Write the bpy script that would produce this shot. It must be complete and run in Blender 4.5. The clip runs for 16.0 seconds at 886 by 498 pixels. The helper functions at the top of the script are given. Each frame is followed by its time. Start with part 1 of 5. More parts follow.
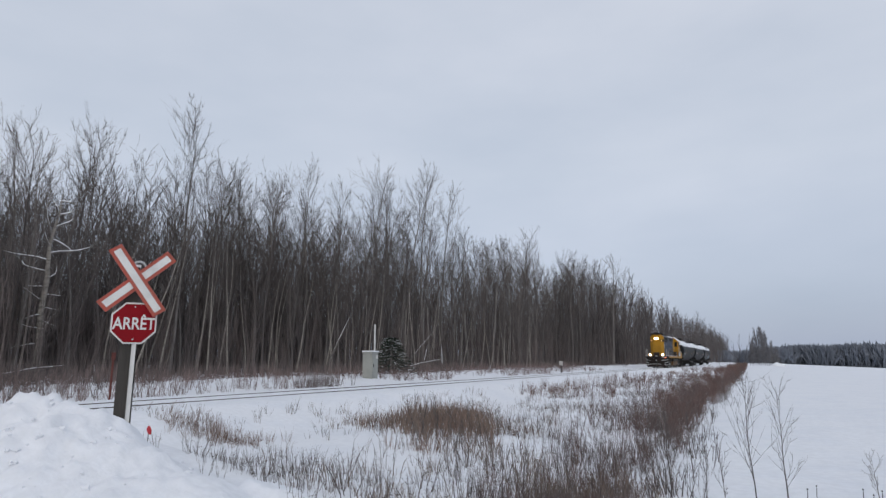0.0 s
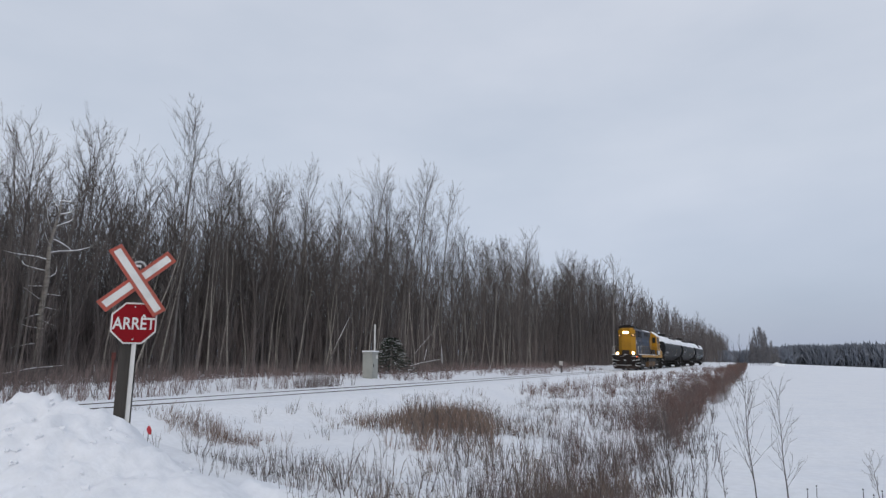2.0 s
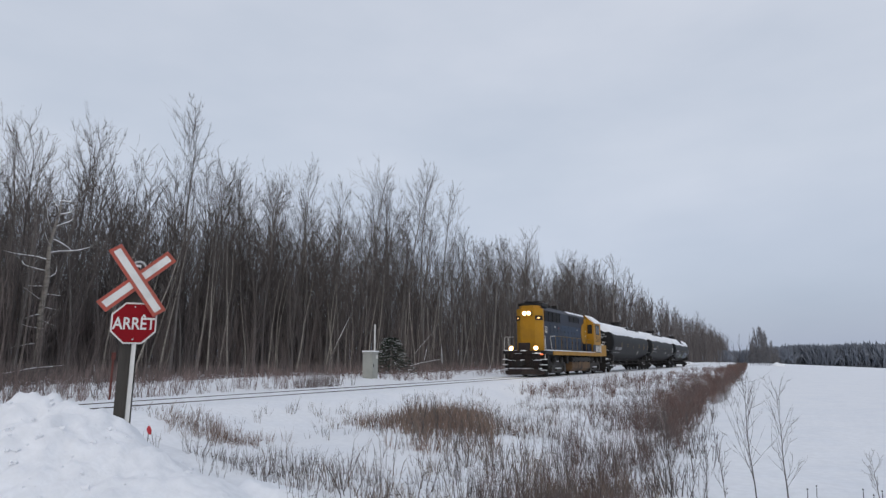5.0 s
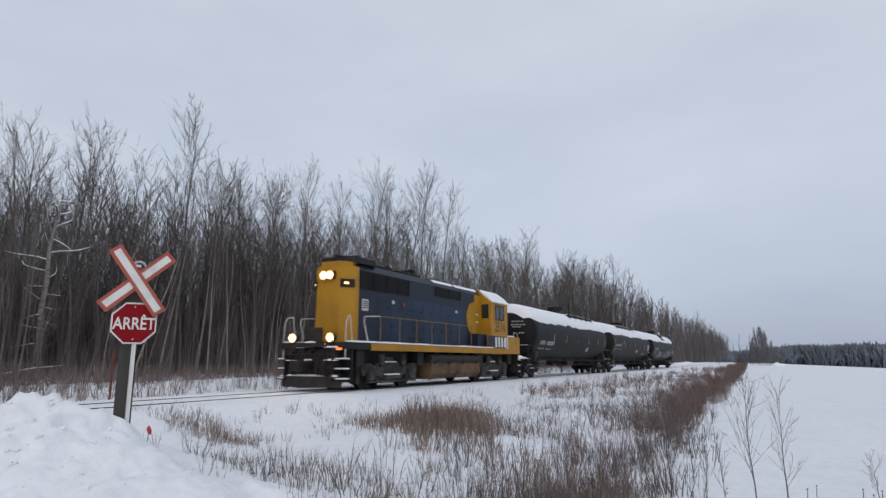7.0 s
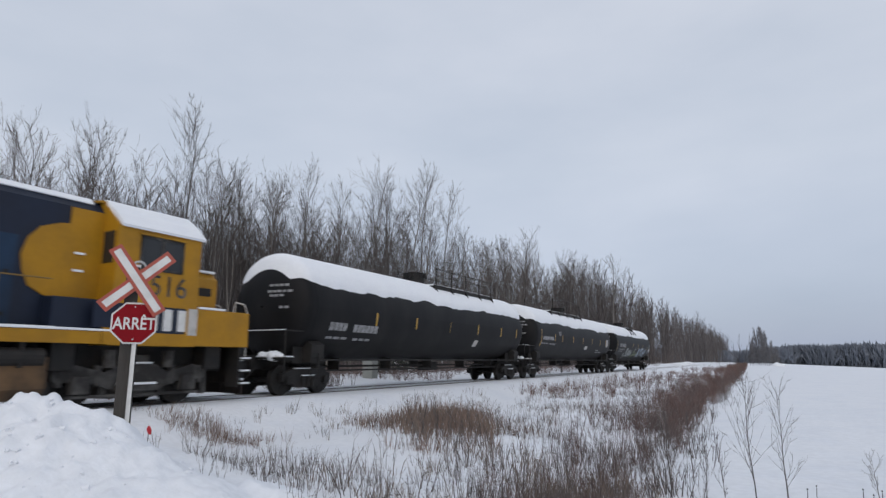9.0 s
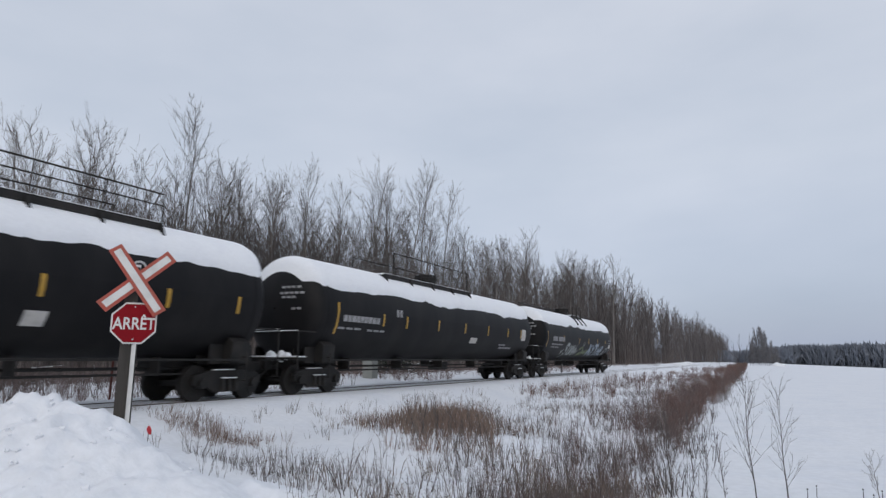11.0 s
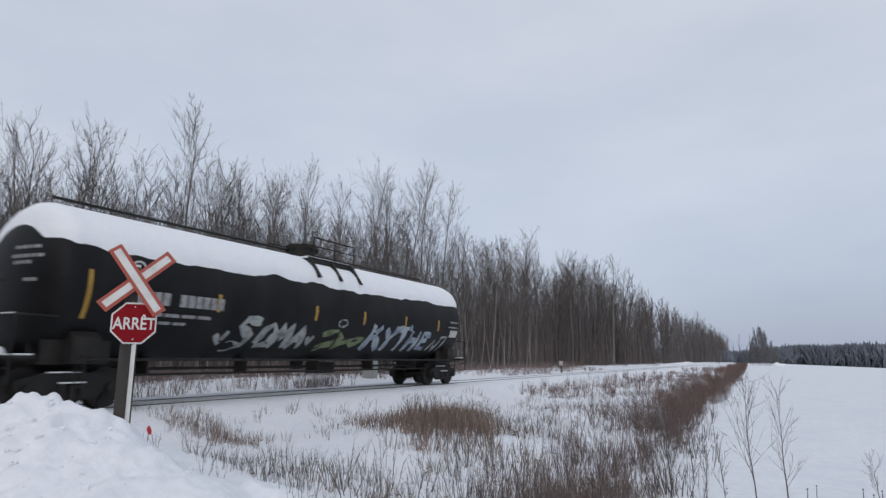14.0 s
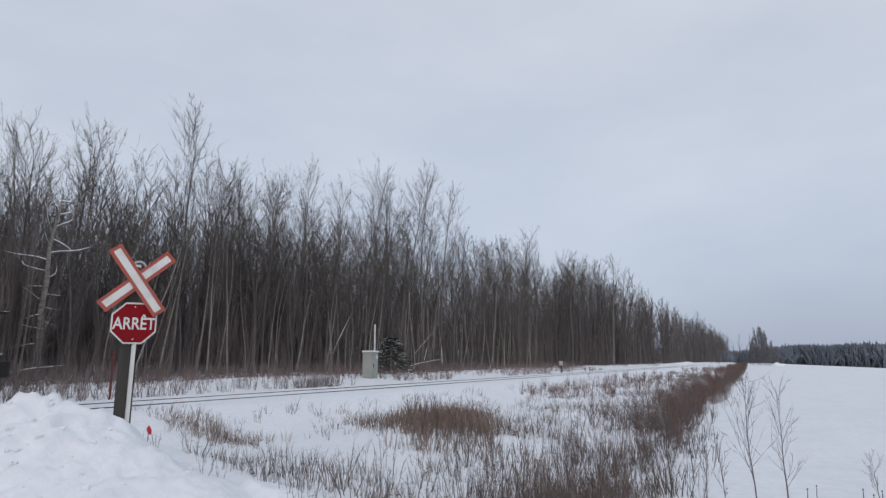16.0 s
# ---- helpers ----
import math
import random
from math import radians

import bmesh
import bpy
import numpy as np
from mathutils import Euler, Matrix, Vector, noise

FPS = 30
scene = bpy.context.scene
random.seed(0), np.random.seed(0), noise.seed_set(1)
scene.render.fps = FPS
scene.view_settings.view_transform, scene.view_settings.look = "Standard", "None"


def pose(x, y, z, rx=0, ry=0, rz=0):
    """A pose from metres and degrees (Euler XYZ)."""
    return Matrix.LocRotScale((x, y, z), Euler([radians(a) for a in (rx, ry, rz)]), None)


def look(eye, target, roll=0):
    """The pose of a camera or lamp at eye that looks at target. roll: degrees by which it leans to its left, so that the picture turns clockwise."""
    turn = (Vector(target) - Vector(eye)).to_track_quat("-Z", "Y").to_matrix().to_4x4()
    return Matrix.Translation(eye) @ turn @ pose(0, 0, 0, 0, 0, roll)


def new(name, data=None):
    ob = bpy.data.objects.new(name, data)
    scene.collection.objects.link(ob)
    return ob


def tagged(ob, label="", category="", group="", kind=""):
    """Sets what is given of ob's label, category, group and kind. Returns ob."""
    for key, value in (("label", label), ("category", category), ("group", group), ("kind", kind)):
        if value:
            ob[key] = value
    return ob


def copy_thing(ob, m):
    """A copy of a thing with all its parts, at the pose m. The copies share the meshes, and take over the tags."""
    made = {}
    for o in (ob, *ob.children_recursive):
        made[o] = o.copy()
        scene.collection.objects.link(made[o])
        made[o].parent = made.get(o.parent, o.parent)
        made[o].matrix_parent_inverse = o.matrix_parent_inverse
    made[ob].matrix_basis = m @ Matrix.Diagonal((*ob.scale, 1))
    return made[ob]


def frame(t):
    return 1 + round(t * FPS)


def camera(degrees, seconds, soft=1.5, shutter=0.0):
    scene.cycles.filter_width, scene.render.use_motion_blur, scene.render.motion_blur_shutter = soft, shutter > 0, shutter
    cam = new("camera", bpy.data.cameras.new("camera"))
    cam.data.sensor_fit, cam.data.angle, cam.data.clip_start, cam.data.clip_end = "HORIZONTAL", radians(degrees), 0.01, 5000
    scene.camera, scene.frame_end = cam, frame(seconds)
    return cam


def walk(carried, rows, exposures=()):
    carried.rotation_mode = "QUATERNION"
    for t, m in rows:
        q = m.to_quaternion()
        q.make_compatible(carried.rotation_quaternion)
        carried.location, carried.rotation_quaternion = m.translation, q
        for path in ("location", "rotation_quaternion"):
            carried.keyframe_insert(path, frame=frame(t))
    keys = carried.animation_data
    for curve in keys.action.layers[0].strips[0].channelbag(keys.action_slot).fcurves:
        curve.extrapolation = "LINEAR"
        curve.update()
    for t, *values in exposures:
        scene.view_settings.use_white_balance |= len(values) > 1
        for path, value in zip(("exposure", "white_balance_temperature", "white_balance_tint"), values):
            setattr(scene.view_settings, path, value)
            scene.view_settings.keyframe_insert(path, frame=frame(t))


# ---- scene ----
# the camera stands still beside the level crossing
FOV, TILT, TURN, EYE_Z = 72.97, 10.534, 28.43, 1.065
cam = camera(FOV, 16.0, soft=1.4, shutter=0.3)
EYE = pose(0, 0, EYE_Z, 90 + TILT, 0, TURN)
walk(cam, [(0.0, EYE), (16.0, EYE)], exposures=[(0.0, 0.0), (16.0, 0.0)])

# ---- world: an even overcast winter sky ----
world = bpy.data.worlds.new("overcast_sky")
scene.world = world
world.use_nodes = True
wn, wl = world.node_tree.nodes, world.node_tree.links
wn.clear()
w_out = wn.new("ShaderNodeOutputWorld")
w_bg = wn.new("ShaderNodeBackground")
w_bg2 = wn.new("ShaderNodeBackground")
w_add = wn.new("ShaderNodeAddShader")
w_sky = wn.new("ShaderNodeTexSky")
w_sky.sky_type, w_sky.sun_disc = "NISHITA", False
w_sky.sun_elevation, w_sky.sun_rotation = radians(24), radians(150)
w_sky.air_density, w_sky.dust_density = 1.0, 3.0
w_tc = wn.new("ShaderNodeTexCoord")
w_map = wn.new("ShaderNodeMapping")
w_map.inputs["Scale"].default_value = (1.3, 1.3, 3.4)
w_noise = wn.new("ShaderNodeTexNoise")
w_noise.inputs["Scale"].default_value, w_noise.inputs["Detail"].default_value = 1.6, 5
w_ramp = wn.new("ShaderNodeValToRGB")
w_ramp.color_ramp.elements[0].position, w_ramp.color_ramp.elements[0].color = 0.30, (0.468, 0.514, 0.596, 1)
w_ramp.color_ramp.elements[1].position, w_ramp.color_ramp.elements[1].color = 0.72, (0.576, 0.608, 0.680, 1)
w_sep = wn.new("ShaderNodeSeparateXYZ")
w_hor = wn.new("ShaderNodeValToRGB")
w_hor.color_ramp.elements[0].position, w_hor.color_ramp.elements[0].color = 0.0, (0.69, 0.73, 0.83, 1)
w_hor.color_ramp.elements[1].position, w_hor.color_ramp.elements[1].color = 0.30, (1, 1, 1, 1)
w_mul = wn.new("ShaderNodeMixRGB")
w_mul.blend_type, w_mul.inputs[0].default_value = "MULTIPLY", 1.0
wl.new(w_tc.outputs["Generated"], w_map.inputs["Vector"])
wl.new(w_map.outputs["Vector"], w_noise.inputs["Vector"])
wl.new(w_noise.outputs["Fac"], w_ramp.inputs["Fac"])
wl.new(w_tc.outputs["Generated"], w_sep.inputs[0])
wl.new(w_sep.outputs["Z"], w_hor.inputs["Fac"])
wl.new(w_ramp.outputs["Color"], w_mul.inputs[1])
wl.new(w_hor.outputs["Color"], w_mul.inputs[2])
wl.new(w_mul.outputs["Color"], w_bg.inputs["Color"])
wl.new(w_sky.outputs["Color"], w_bg2.inputs["Color"])
w_bg.inputs["Strength"].default_value = 1.03
w_bg2.inputs["Strength"].default_value = 0.02
wl.new(w_bg.outputs[0], w_add.inputs[0])
wl.new(w_bg2.outputs[0], w_add.inputs[1])
wl.new(w_add.outputs[0], w_out.inputs["Surface"])

sun = new("sun", bpy.data.lights.new("sun", "SUN"))
sun.data.energy, sun.data.angle, sun.data.color = 0.55, radians(40), (1.0, 0.97, 0.93)
sun.matrix_basis = look((20, -35, 40), (0, 0, 0))


# ---- materials ----
def material(name, color, rough=0.6, metal=0.0, tint=None, scale=6.0, amount=0.5, bump=0.0, bump_scale=40.0,
             fine=None, stretch=(1, 1, 1), spec=0.5, per_object=0.0, emit=None, coat=0.0):
    """A painted or natural surface: two scales of colour variation, roughness variation and relief."""
    m = bpy.data.materials.new(name)
    m.use_nodes = True
    n, l = m.node_tree.nodes, m.node_tree.links
    b = n["Principled BSDF"]
    b.inputs["Roughness"].default_value, b.inputs["Metallic"].default_value = rough, metal
    b.inputs["Specular IOR Level"].default_value = spec
    b.inputs["Coat Weight"].default_value = coat
    tc, mp = n.new("ShaderNodeTexCoord"), n.new("ShaderNodeMapping")
    mp.inputs["Scale"].default_value = stretch
    l.new(tc.outputs["Object"], mp.inputs["Vector"])
    tint = tint or tuple(c * 0.6 for c in color)
    big, small = n.new("ShaderNodeTexNoise"), n.new("ShaderNodeTexNoise")
    big.inputs["Scale"].default_value, big.inputs["Detail"].default_value = scale, 4
    small.inputs["Scale"].default_value, small.inputs["Detail"].default_value = scale * 9, 3
    for t in (big, small):
        l.new(mp.outputs["Vector"], t.inputs["Vector"])
    mix = n.new("ShaderNodeMixRGB")
    mix.inputs[1].default_value, mix.inputs[2].default_value = (*color, 1), (*tint, 1)
    r1 = n.new("ShaderNodeMapRange")
    r1.inputs["From Min"].default_value, r1.inputs["From Max"].default_value = 0.42, 0.72
    r1.inputs["To Max"].default_value = amount
    l.new(big.outputs["Fac"], r1.inputs["Value"])
    l.new(r1.outputs["Result"], mix.inputs[0])
    mix2 = n.new("ShaderNodeMixRGB")
    mix2.blend_type = "MULTIPLY"
    mix2.inputs[0].default_value = 0.35 * amount
    l.new(mix.outputs[0], mix2.inputs[1])
    l.new(small.outputs["Fac"], mix2.inputs[2])
    out = mix2.outputs[0]
    if per_object:
        info, hsv, rr = n.new("ShaderNodeObjectInfo"), n.new("ShaderNodeHueSaturation"), n.new("ShaderNodeMapRange")
        rr.inputs["To Min"].default_value, rr.inputs["To Max"].default_value = 1 - per_object, 1 + per_object
        l.new(info.outputs["Random"], rr.inputs["Value"])
        l.new(rr.outputs["Result"], hsv.inputs["Value"])
        l.new(out, hsv.inputs["Color"])
        out = hsv.outputs["Color"]
    l.new(out, b.inputs["Base Color"])
    if bump:
        bm_, nb = n.new("ShaderNodeBump"), n.new("ShaderNodeTexNoise")
        nb.inputs["Scale"].default_value, nb.inputs["Detail"].default_value = bump_scale, 4
        l.new(mp.outputs["Vector"], nb.inputs["Vector"])
        bm_.inputs["Strength"].default_value, bm_.inputs["Distance"].default_value = bump, 0.02
        l.new(nb.outputs["Fac"], bm_.inputs["Height"])
        l.new(bm_.outputs["Normal"], b.inputs["Normal"])
    if emit:
        b.inputs["Emission Color"].default_value, b.inputs["Emission Strength"].default_value = (*emit[0], 1), emit[1]
    return m


def islands(m, low, high):
    """Vary a joined material's value from piece to piece."""
    n, l = m.node_tree.nodes, m.node_tree.links
    b = n["Principled BSDF"]
    src = b.inputs["Base Color"].links[0].from_socket
    g, hsv, rr = n.new("ShaderNodeNewGeometry"), n.new("ShaderNodeHueSaturation"), n.new("ShaderNodeMapRange")
    rr.inputs["To Min"].default_value, rr.inputs["To Max"].default_value = low, high
    l.new(g.outputs["Random Per Island"], rr.inputs["Value"])
    l.new(rr.outputs["Result"], hsv.inputs["Value"])
    l.new(src, hsv.inputs["Color"])
    l.new(hsv.outputs["Color"], b.inputs["Base Color"])
    return m


SNOW = material("snow", (0.84, 0.86, 0.90), 0.65, tint=(0.75, 0.785, 0.85), scale=0.9, amount=0.6, bump=0.7, bump_scale=14, spec=0.3)
CAP = material("snow_cover", (0.86, 0.88, 0.91), 0.6, tint=(0.78, 0.80, 0.86), scale=1.5, amount=0.4, bump=0.3, bump_scale=12, spec=0.3)
YELLOW = material("yellow_paint", (0.43, 0.215, 0.010), 0.5, tint=(0.24, 0.125, 0.016), scale=1.2, amount=0.6, bump=0.05, bump_scale=25, spec=0.3)
BLUE = material("dark_blue_paint", (0.012, 0.019, 0.040), 0.5, tint=(0.012, 0.014, 0.021), scale=0.7, amount=0.8, bump=0.05, bump_scale=20, spec=0.3)
BLUE_NEW = material("repainted_blue_patch", (0.012, 0.036, 0.080), 0.5, tint=(0.010, 0.015, 0.027), scale=0.45, amount=1.0, bump=0.05, bump_scale=20, spec=0.3)
BLACK = material("black_tank_paint", (0.0055, 0.0055, 0.0068), 0.55, tint=(0.017, 0.016, 0.016), scale=1.1, amount=0.75, bump=0.10, bump_scale=7, spec=0.2, stretch=(1, 1, 0.45))
GRIME = material("grimy_black_steel", (0.006, 0.0055, 0.0052), 0.75, tint=(0.026, 0.021, 0.018), scale=2.5, amount=0.7, bump=0.3, bump_scale=30)
DUSTY = material("dusty_grey_steel", (0.022, 0.020, 0.019), 0.8, tint=(0.13, 0.125, 0.118), scale=2.2, amount=0.95, bump=0.3, bump_scale=25)
PILOT = material("brown_grimed_steel", (0.016, 0.0095, 0.008), 0.8, tint=(0.045, 0.026, 0.020), scale=3, amount=0.8, bump=0.3, bump_scale=25)
RUSTY = material("rust_stained_tank", (0.16, 0.092, 0.042), 0.8, tint=(0.02, 0.014, 0.010), scale=1.3, amount=1.0, bump=0.2, bump_scale=20)
OLD_RED = material("old_red_paint", (0.16, 0.025, 0.022), 0.6, tint=(0.06, 0.015, 0.015), scale=5)
RAIL = material("rail_steel", (0.075, 0.058, 0.047), 0.55, 0.3, tint=(0.16, 0.13, 0.11), scale=3, amount=0.6)
WHITE = material("white_paint", (0.72, 0.72, 0.70), 0.5, tint=(0.5, 0.49, 0.47), scale=5, amount=0.5)
DARK_GLASS = material("dark_window_glass", (0.02, 0.022, 0.025), 0.08, tint=(0.03, 0.03, 0.03), scale=2)
HEADLIGHT = material("lit_headlight", (0.9, 0.85, 0.7), 0.2, emit=((1.0, 0.80, 0.48), 110))
# amber emission that imitates the orange glare fringe around the lit lenses
GLARE_RING = material("painted_glare_ring", (0.8, 0.6, 0.3), 0.3, emit=((1.0, 0.42, 0.09), 1.7))
NUMLIGHT = material("lit_number_board", (0.9, 0.7, 0.4), 0.3, emit=((1.0, 0.50, 0.14), 2.6))
MARKER = material("red_marker_lens", (0.6, 0.05, 0.02), 0.3, emit=((1.0, 0.25, 0.08), 1.5))
BARK = material("grey_bark", (0.20, 0.185, 0.175), 0.9, tint=(0.10, 0.09, 0.084), scale=5, amount=0.8, bump=0.5, bump_scale=25, stretch=(1, 1, 0.25), per_object=0.3)
TWIG = material("brown_twigs", (0.135, 0.119, 0.112), 0.9, tint=(0.078, 0.067, 0.062), scale=2, amount=0.8, per_object=0.3)
BIRCH = material("pale_birch_bark", (0.38, 0.35, 0.31), 0.85, tint=(0.10, 0.09, 0.08), scale=4, amount=0.8, stretch=(1, 1, 3), per_object=0.2)
WOODS = islands(material("woods_bark", (0.138, 0.122, 0.118), 0.95, tint=(0.088, 0.076, 0.073), scale=0.5, amount=0.7), 0.6, 1.35)

import functools


# ---- building helpers ----
def part(name, bm, mat, parent=None, label="", smooth=False):
    """Link a bmesh as one mesh object, under a thing or a part."""
    me = bpy.data.meshes.new(name)
    bmesh.ops.recalc_face_normals(bm, faces=bm.faces)
    if smooth:
        for f in bm.faces:
            f.smooth = True
    bm.to_mesh(me)
    bm.free()
    me.materials.append(mat)
    ob = new(name, me)
    ob.parent = parent
    if label:
        tagged(ob, label)
    return ob


def raw(name, verts, faces, mat, parent=None, smooth=False):
    """A mesh object from arrays of corners and faces."""
    me = bpy.data.meshes.new(name)
    V, F = np.asarray(verts, np.float32), np.asarray(faces, np.int32)
    me.vertices.add(len(V))
    me.vertices.foreach_set("co", V.ravel())
    me.loops.add(F.size)
    me.loops.foreach_set("vertex_index", F.ravel())
    me.polygons.add(len(F))
    me.polygons.foreach_set("loop_start", np.arange(0, F.size, F.shape[1], dtype=np.int32))
    me.update(calc_edges=True)
    me.materials.append(mat)
    me.polygons.foreach_set("use_smooth", np.full(len(F), bool(smooth)))
    ob = new(name, me)
    ob.parent = parent
    return ob


def box(bm, x0, x1, y0, y1, z0, z1, bevel=0.0):
    m = Matrix.Translation(((x0 + x1) / 2, (y0 + y1) / 2, (z0 + z1) / 2)) @ Matrix.Diagonal((abs(x1 - x0), abs(y1 - y0), abs(z1 - z0), 1))
    vs = bmesh.ops.create_cube(bm, size=1, matrix=m)["verts"]
    if bevel:
        es = list({e for v in vs for e in v.link_edges})
        bmesh.ops.bevel(bm, geom=es, offset=bevel, segments=2, affect="EDGES", profile=0.6)
    return bm


def rod(bm, p, q, r, r2=None, n=8):
    p, q = Vector(p), Vector(q)
    d = q - p
    m = Matrix.Translation((p + q) / 2) @ d.to_track_quat("Z", "Y").to_matrix().to_4x4()
    bmesh.ops.create_cone(bm, cap_ends=True, segments=n, radius1=r, radius2=r if r2 is None else r2, depth=d.length, matrix=m)
    return bm


def pipe(bm, pts, r, n=6):
    for p, q in zip(pts, pts[1:]):
        rod(bm, p, q, r, n=n)
    return bm


def prism(bm, outline, axis, a, b):
    """An outline of (u, v) pairs pushed from a to b along an axis; u, v are the two other axes in order."""
    def put(u, v, w):
        c = [u, v]
        c.insert("xyz".index(axis), w)
        return bm.verts.new(c)
    lo, hi = [put(u, v, a) for u, v in outline], [put(u, v, b) for u, v in outline]
    bm.faces.new(lo)
    bm.faces.new(hi[::-1])
    k = len(outline)
    for i in range(k):
        bm.faces.new((lo[i], lo[(i + 1) % k], hi[(i + 1) % k], hi[i]))
    return bm


def fresh():
    return bmesh.new()


def thing(name, label, category, group="", at=None):
    """An Empty at the base of a thing, which carries its parts."""
    ob = tagged(new(name), label, category, group)
    ob.empty_display_size = 0.2
    if at is not None:
        ob.matrix_basis = at
    return ob


# ---- the ground: railway bed, weedy verge, ditch, field, bank of ploughed snow ----
TRACK_X = -14.40


def track_x(y):
    return TRACK_X - 0.69e-4 * np.maximum(np.asarray(y, float) - 30, 0) ** 2 * np.minimum(1, 400 / np.maximum(np.asarray(y, float), 1))


def ease(a, b, x):
    t = np.clip((np.asarray(x, float) - a) / (b - a), 0, 1)
    return t * t * (3 - 2 * t)


@functools.lru_cache(None)
def wave_set(k, seed):
    r = np.random.RandomState(seed)
    rows = []
    for i in range(7):
        a, f, p = r.uniform(0, 6.28), k * r.uniform(0.6, 1.9), r.uniform(0, 6.28)
        rows.append((math.cos(a) * f, math.sin(a) * f, p, f))
    return rows


def waves(x, y, k, seed):
    """Smooth uneven ground out of a few crossing waves."""
    s = 0
    for c, d, p, f in wave_set(k, seed):
        s = s + np.sin(x * c + y * d + p + 0.6 * np.sin(x * f * 0.37 + y * f * 0.53 + p))
    return s / 7


def ditch_span(y):
    """Both edges of the overgrown ditch, as distances from the track; it draws nearer to the track far off."""
    return np.interp(y, [0, 7, 15, 30, 60, 170, 400], [12.0, 11.1, 10.2, 9.2, 8.2, 6.0, 5.0]), np.interp(y, [0, 8, 20, 170, 400], [13.1, 12.9, 12.3, 9.9, 8.0])


def ground_z(x, y):
    x, y = np.asarray(x, float), np.asarray(y, float)
    u = x - track_x(y)
    ul, ur = ditch_span(y)
    z = -0.022 - 0.545 * ease(2.0, 4.6, u) - 0.30 * np.exp(-((u - (ul + ur) / 2) / ((ur - ul) * 0.4)) ** 2)
    z = z - 0.15 * ease(2.0, 3.6, -u) + 0.42 * ease(4.0, 7.0, -u)
    z = z + 0.05 * waves(x, y, 0.9, 1) * ease(2.2, 4, np.abs(u)) * (1 - ease(13, 15, u)) + 0.02 * waves(x, y, 0.25, 2)
    z = z + 0.03 * waves(x, y, 3.5, 3) * ease(2.2, 3.5, np.abs(u)) * (1 - 0.8 * ease(12.8, 14, u))
    # mound under the relay cabinet
    z = z + 0.28 * np.exp(-((x + 18.9) / 1.5) ** 2 - ((y - 26.8) / 2.4) ** 2)
    # the road up to the crossing, and the bank that the plough left beside it
    road = (1 - ease(1.4, 2.6, np.abs(y + 1.6) - 1.6)) * (1 - ease(9.0, 14.5, u)) * ease(1.6, 2.4, np.abs(u))
    z = z + road * (0.42 * ease(2.0, 4.6, u) * (1 - ease(8, 14, u)))
    tall = np.interp(x + 0.06 * np.sin(y * 5.3), [-13, -9.5, -8.0, -7.7, -7.43, -7.1, -6.8, -6.5, -6.07, -5.8, -5.5, -5.1, -4.7, -4.3], [0.66, 0.68, 0.76, 0.95, 1.13, 1.0, 0.91, 0.81, 0.62, 0.49, 0.47, 0.30, 0.15, 0])
    off = y - 3.95 - 0.16 * (x + 7.5)
    ridge = np.exp(-(np.abs(off) / np.where(off > 0, 1.0, 1.5)) ** 2.4) * tall * ease(2.2, 4.5, u)
    z = z + ridge * (1.03 + 0.06 * waves(x, y, 2.1, 5) + 0.16 * waves(x, y, 5.5, 6) + 0.15 * np.abs(waves(x, y, 12.0, 7)) + 0.08 * waves(x, y, 24.0, 9))
    # apron of thrown snow at the bank's foot, and a low lump beside it
    z = z + 0.50 * np.exp(-((x + 7.9) / 1.5) ** 2 - ((y - 5.6) / 0.95) ** 2) * (1 + 0.2 * waves(x, y, 4.0, 8))
    low = ease(1.0, 0.55, np.sqrt(((x + 5.15) / 0.55) ** 2 + ((y - 5.45) / 0.40) ** 2))
    # the field falls away gently beyond its middle
    z = z - 0.045 * np.clip(x + 4, 0, 90) * ease(60, 320, y)
    return z + 0.12 * low * (1 + 0.3 * waves(x, y, 6, 8))


def steps(*spans):
    v = []
    for a, b, n in spans:
        v += list(np.linspace(a, b, n, endpoint=False))
    return np.array(v + [spans[-1][1]])


def far_out(a, b, n):
    return [a + (b - a) * (i / n) ** 3 for i in range(1, n + 1)]


gx = np.array(sorted([-x for x in far_out(26, 1800, 26)] + list(steps((-26, -16.5, 40), (-16.5, -11.8, 34), (-11.8, -8.6, 32), (-8.6, -4.6, 100), (-4.6, 1.5, 50), (1.5, 9, 20))) + far_out(9, 1800, 26)))
gy = np.array(sorted([-y for y in far_out(6, 1200, 14)] + list(steps((-6, 1, 14), (1, 2.2, 14), (2.2, 6.2, 95), (6.2, 8, 18), (8, 24, 64), (24, 60, 50), (60, 160, 36))) + far_out(160, 3000, 26)))
GX, GY = np.meshgrid(gx, gy)
GV = np.stack([GX.ravel(), GY.ravel(), ground_z(GX, GY).ravel()], 1)
nx = len(gx)
I = np.arange((len(gy) - 1) * nx).reshape(-1, nx)[:, :-1].ravel()
ground = tagged(raw("ground", GV, np.stack([I, I + 1, I + nx + 1, I + nx], 1), SNOW, smooth=True),
                "white snow over verge, ditch, flat field and railway bed", "ground", kind="structure")

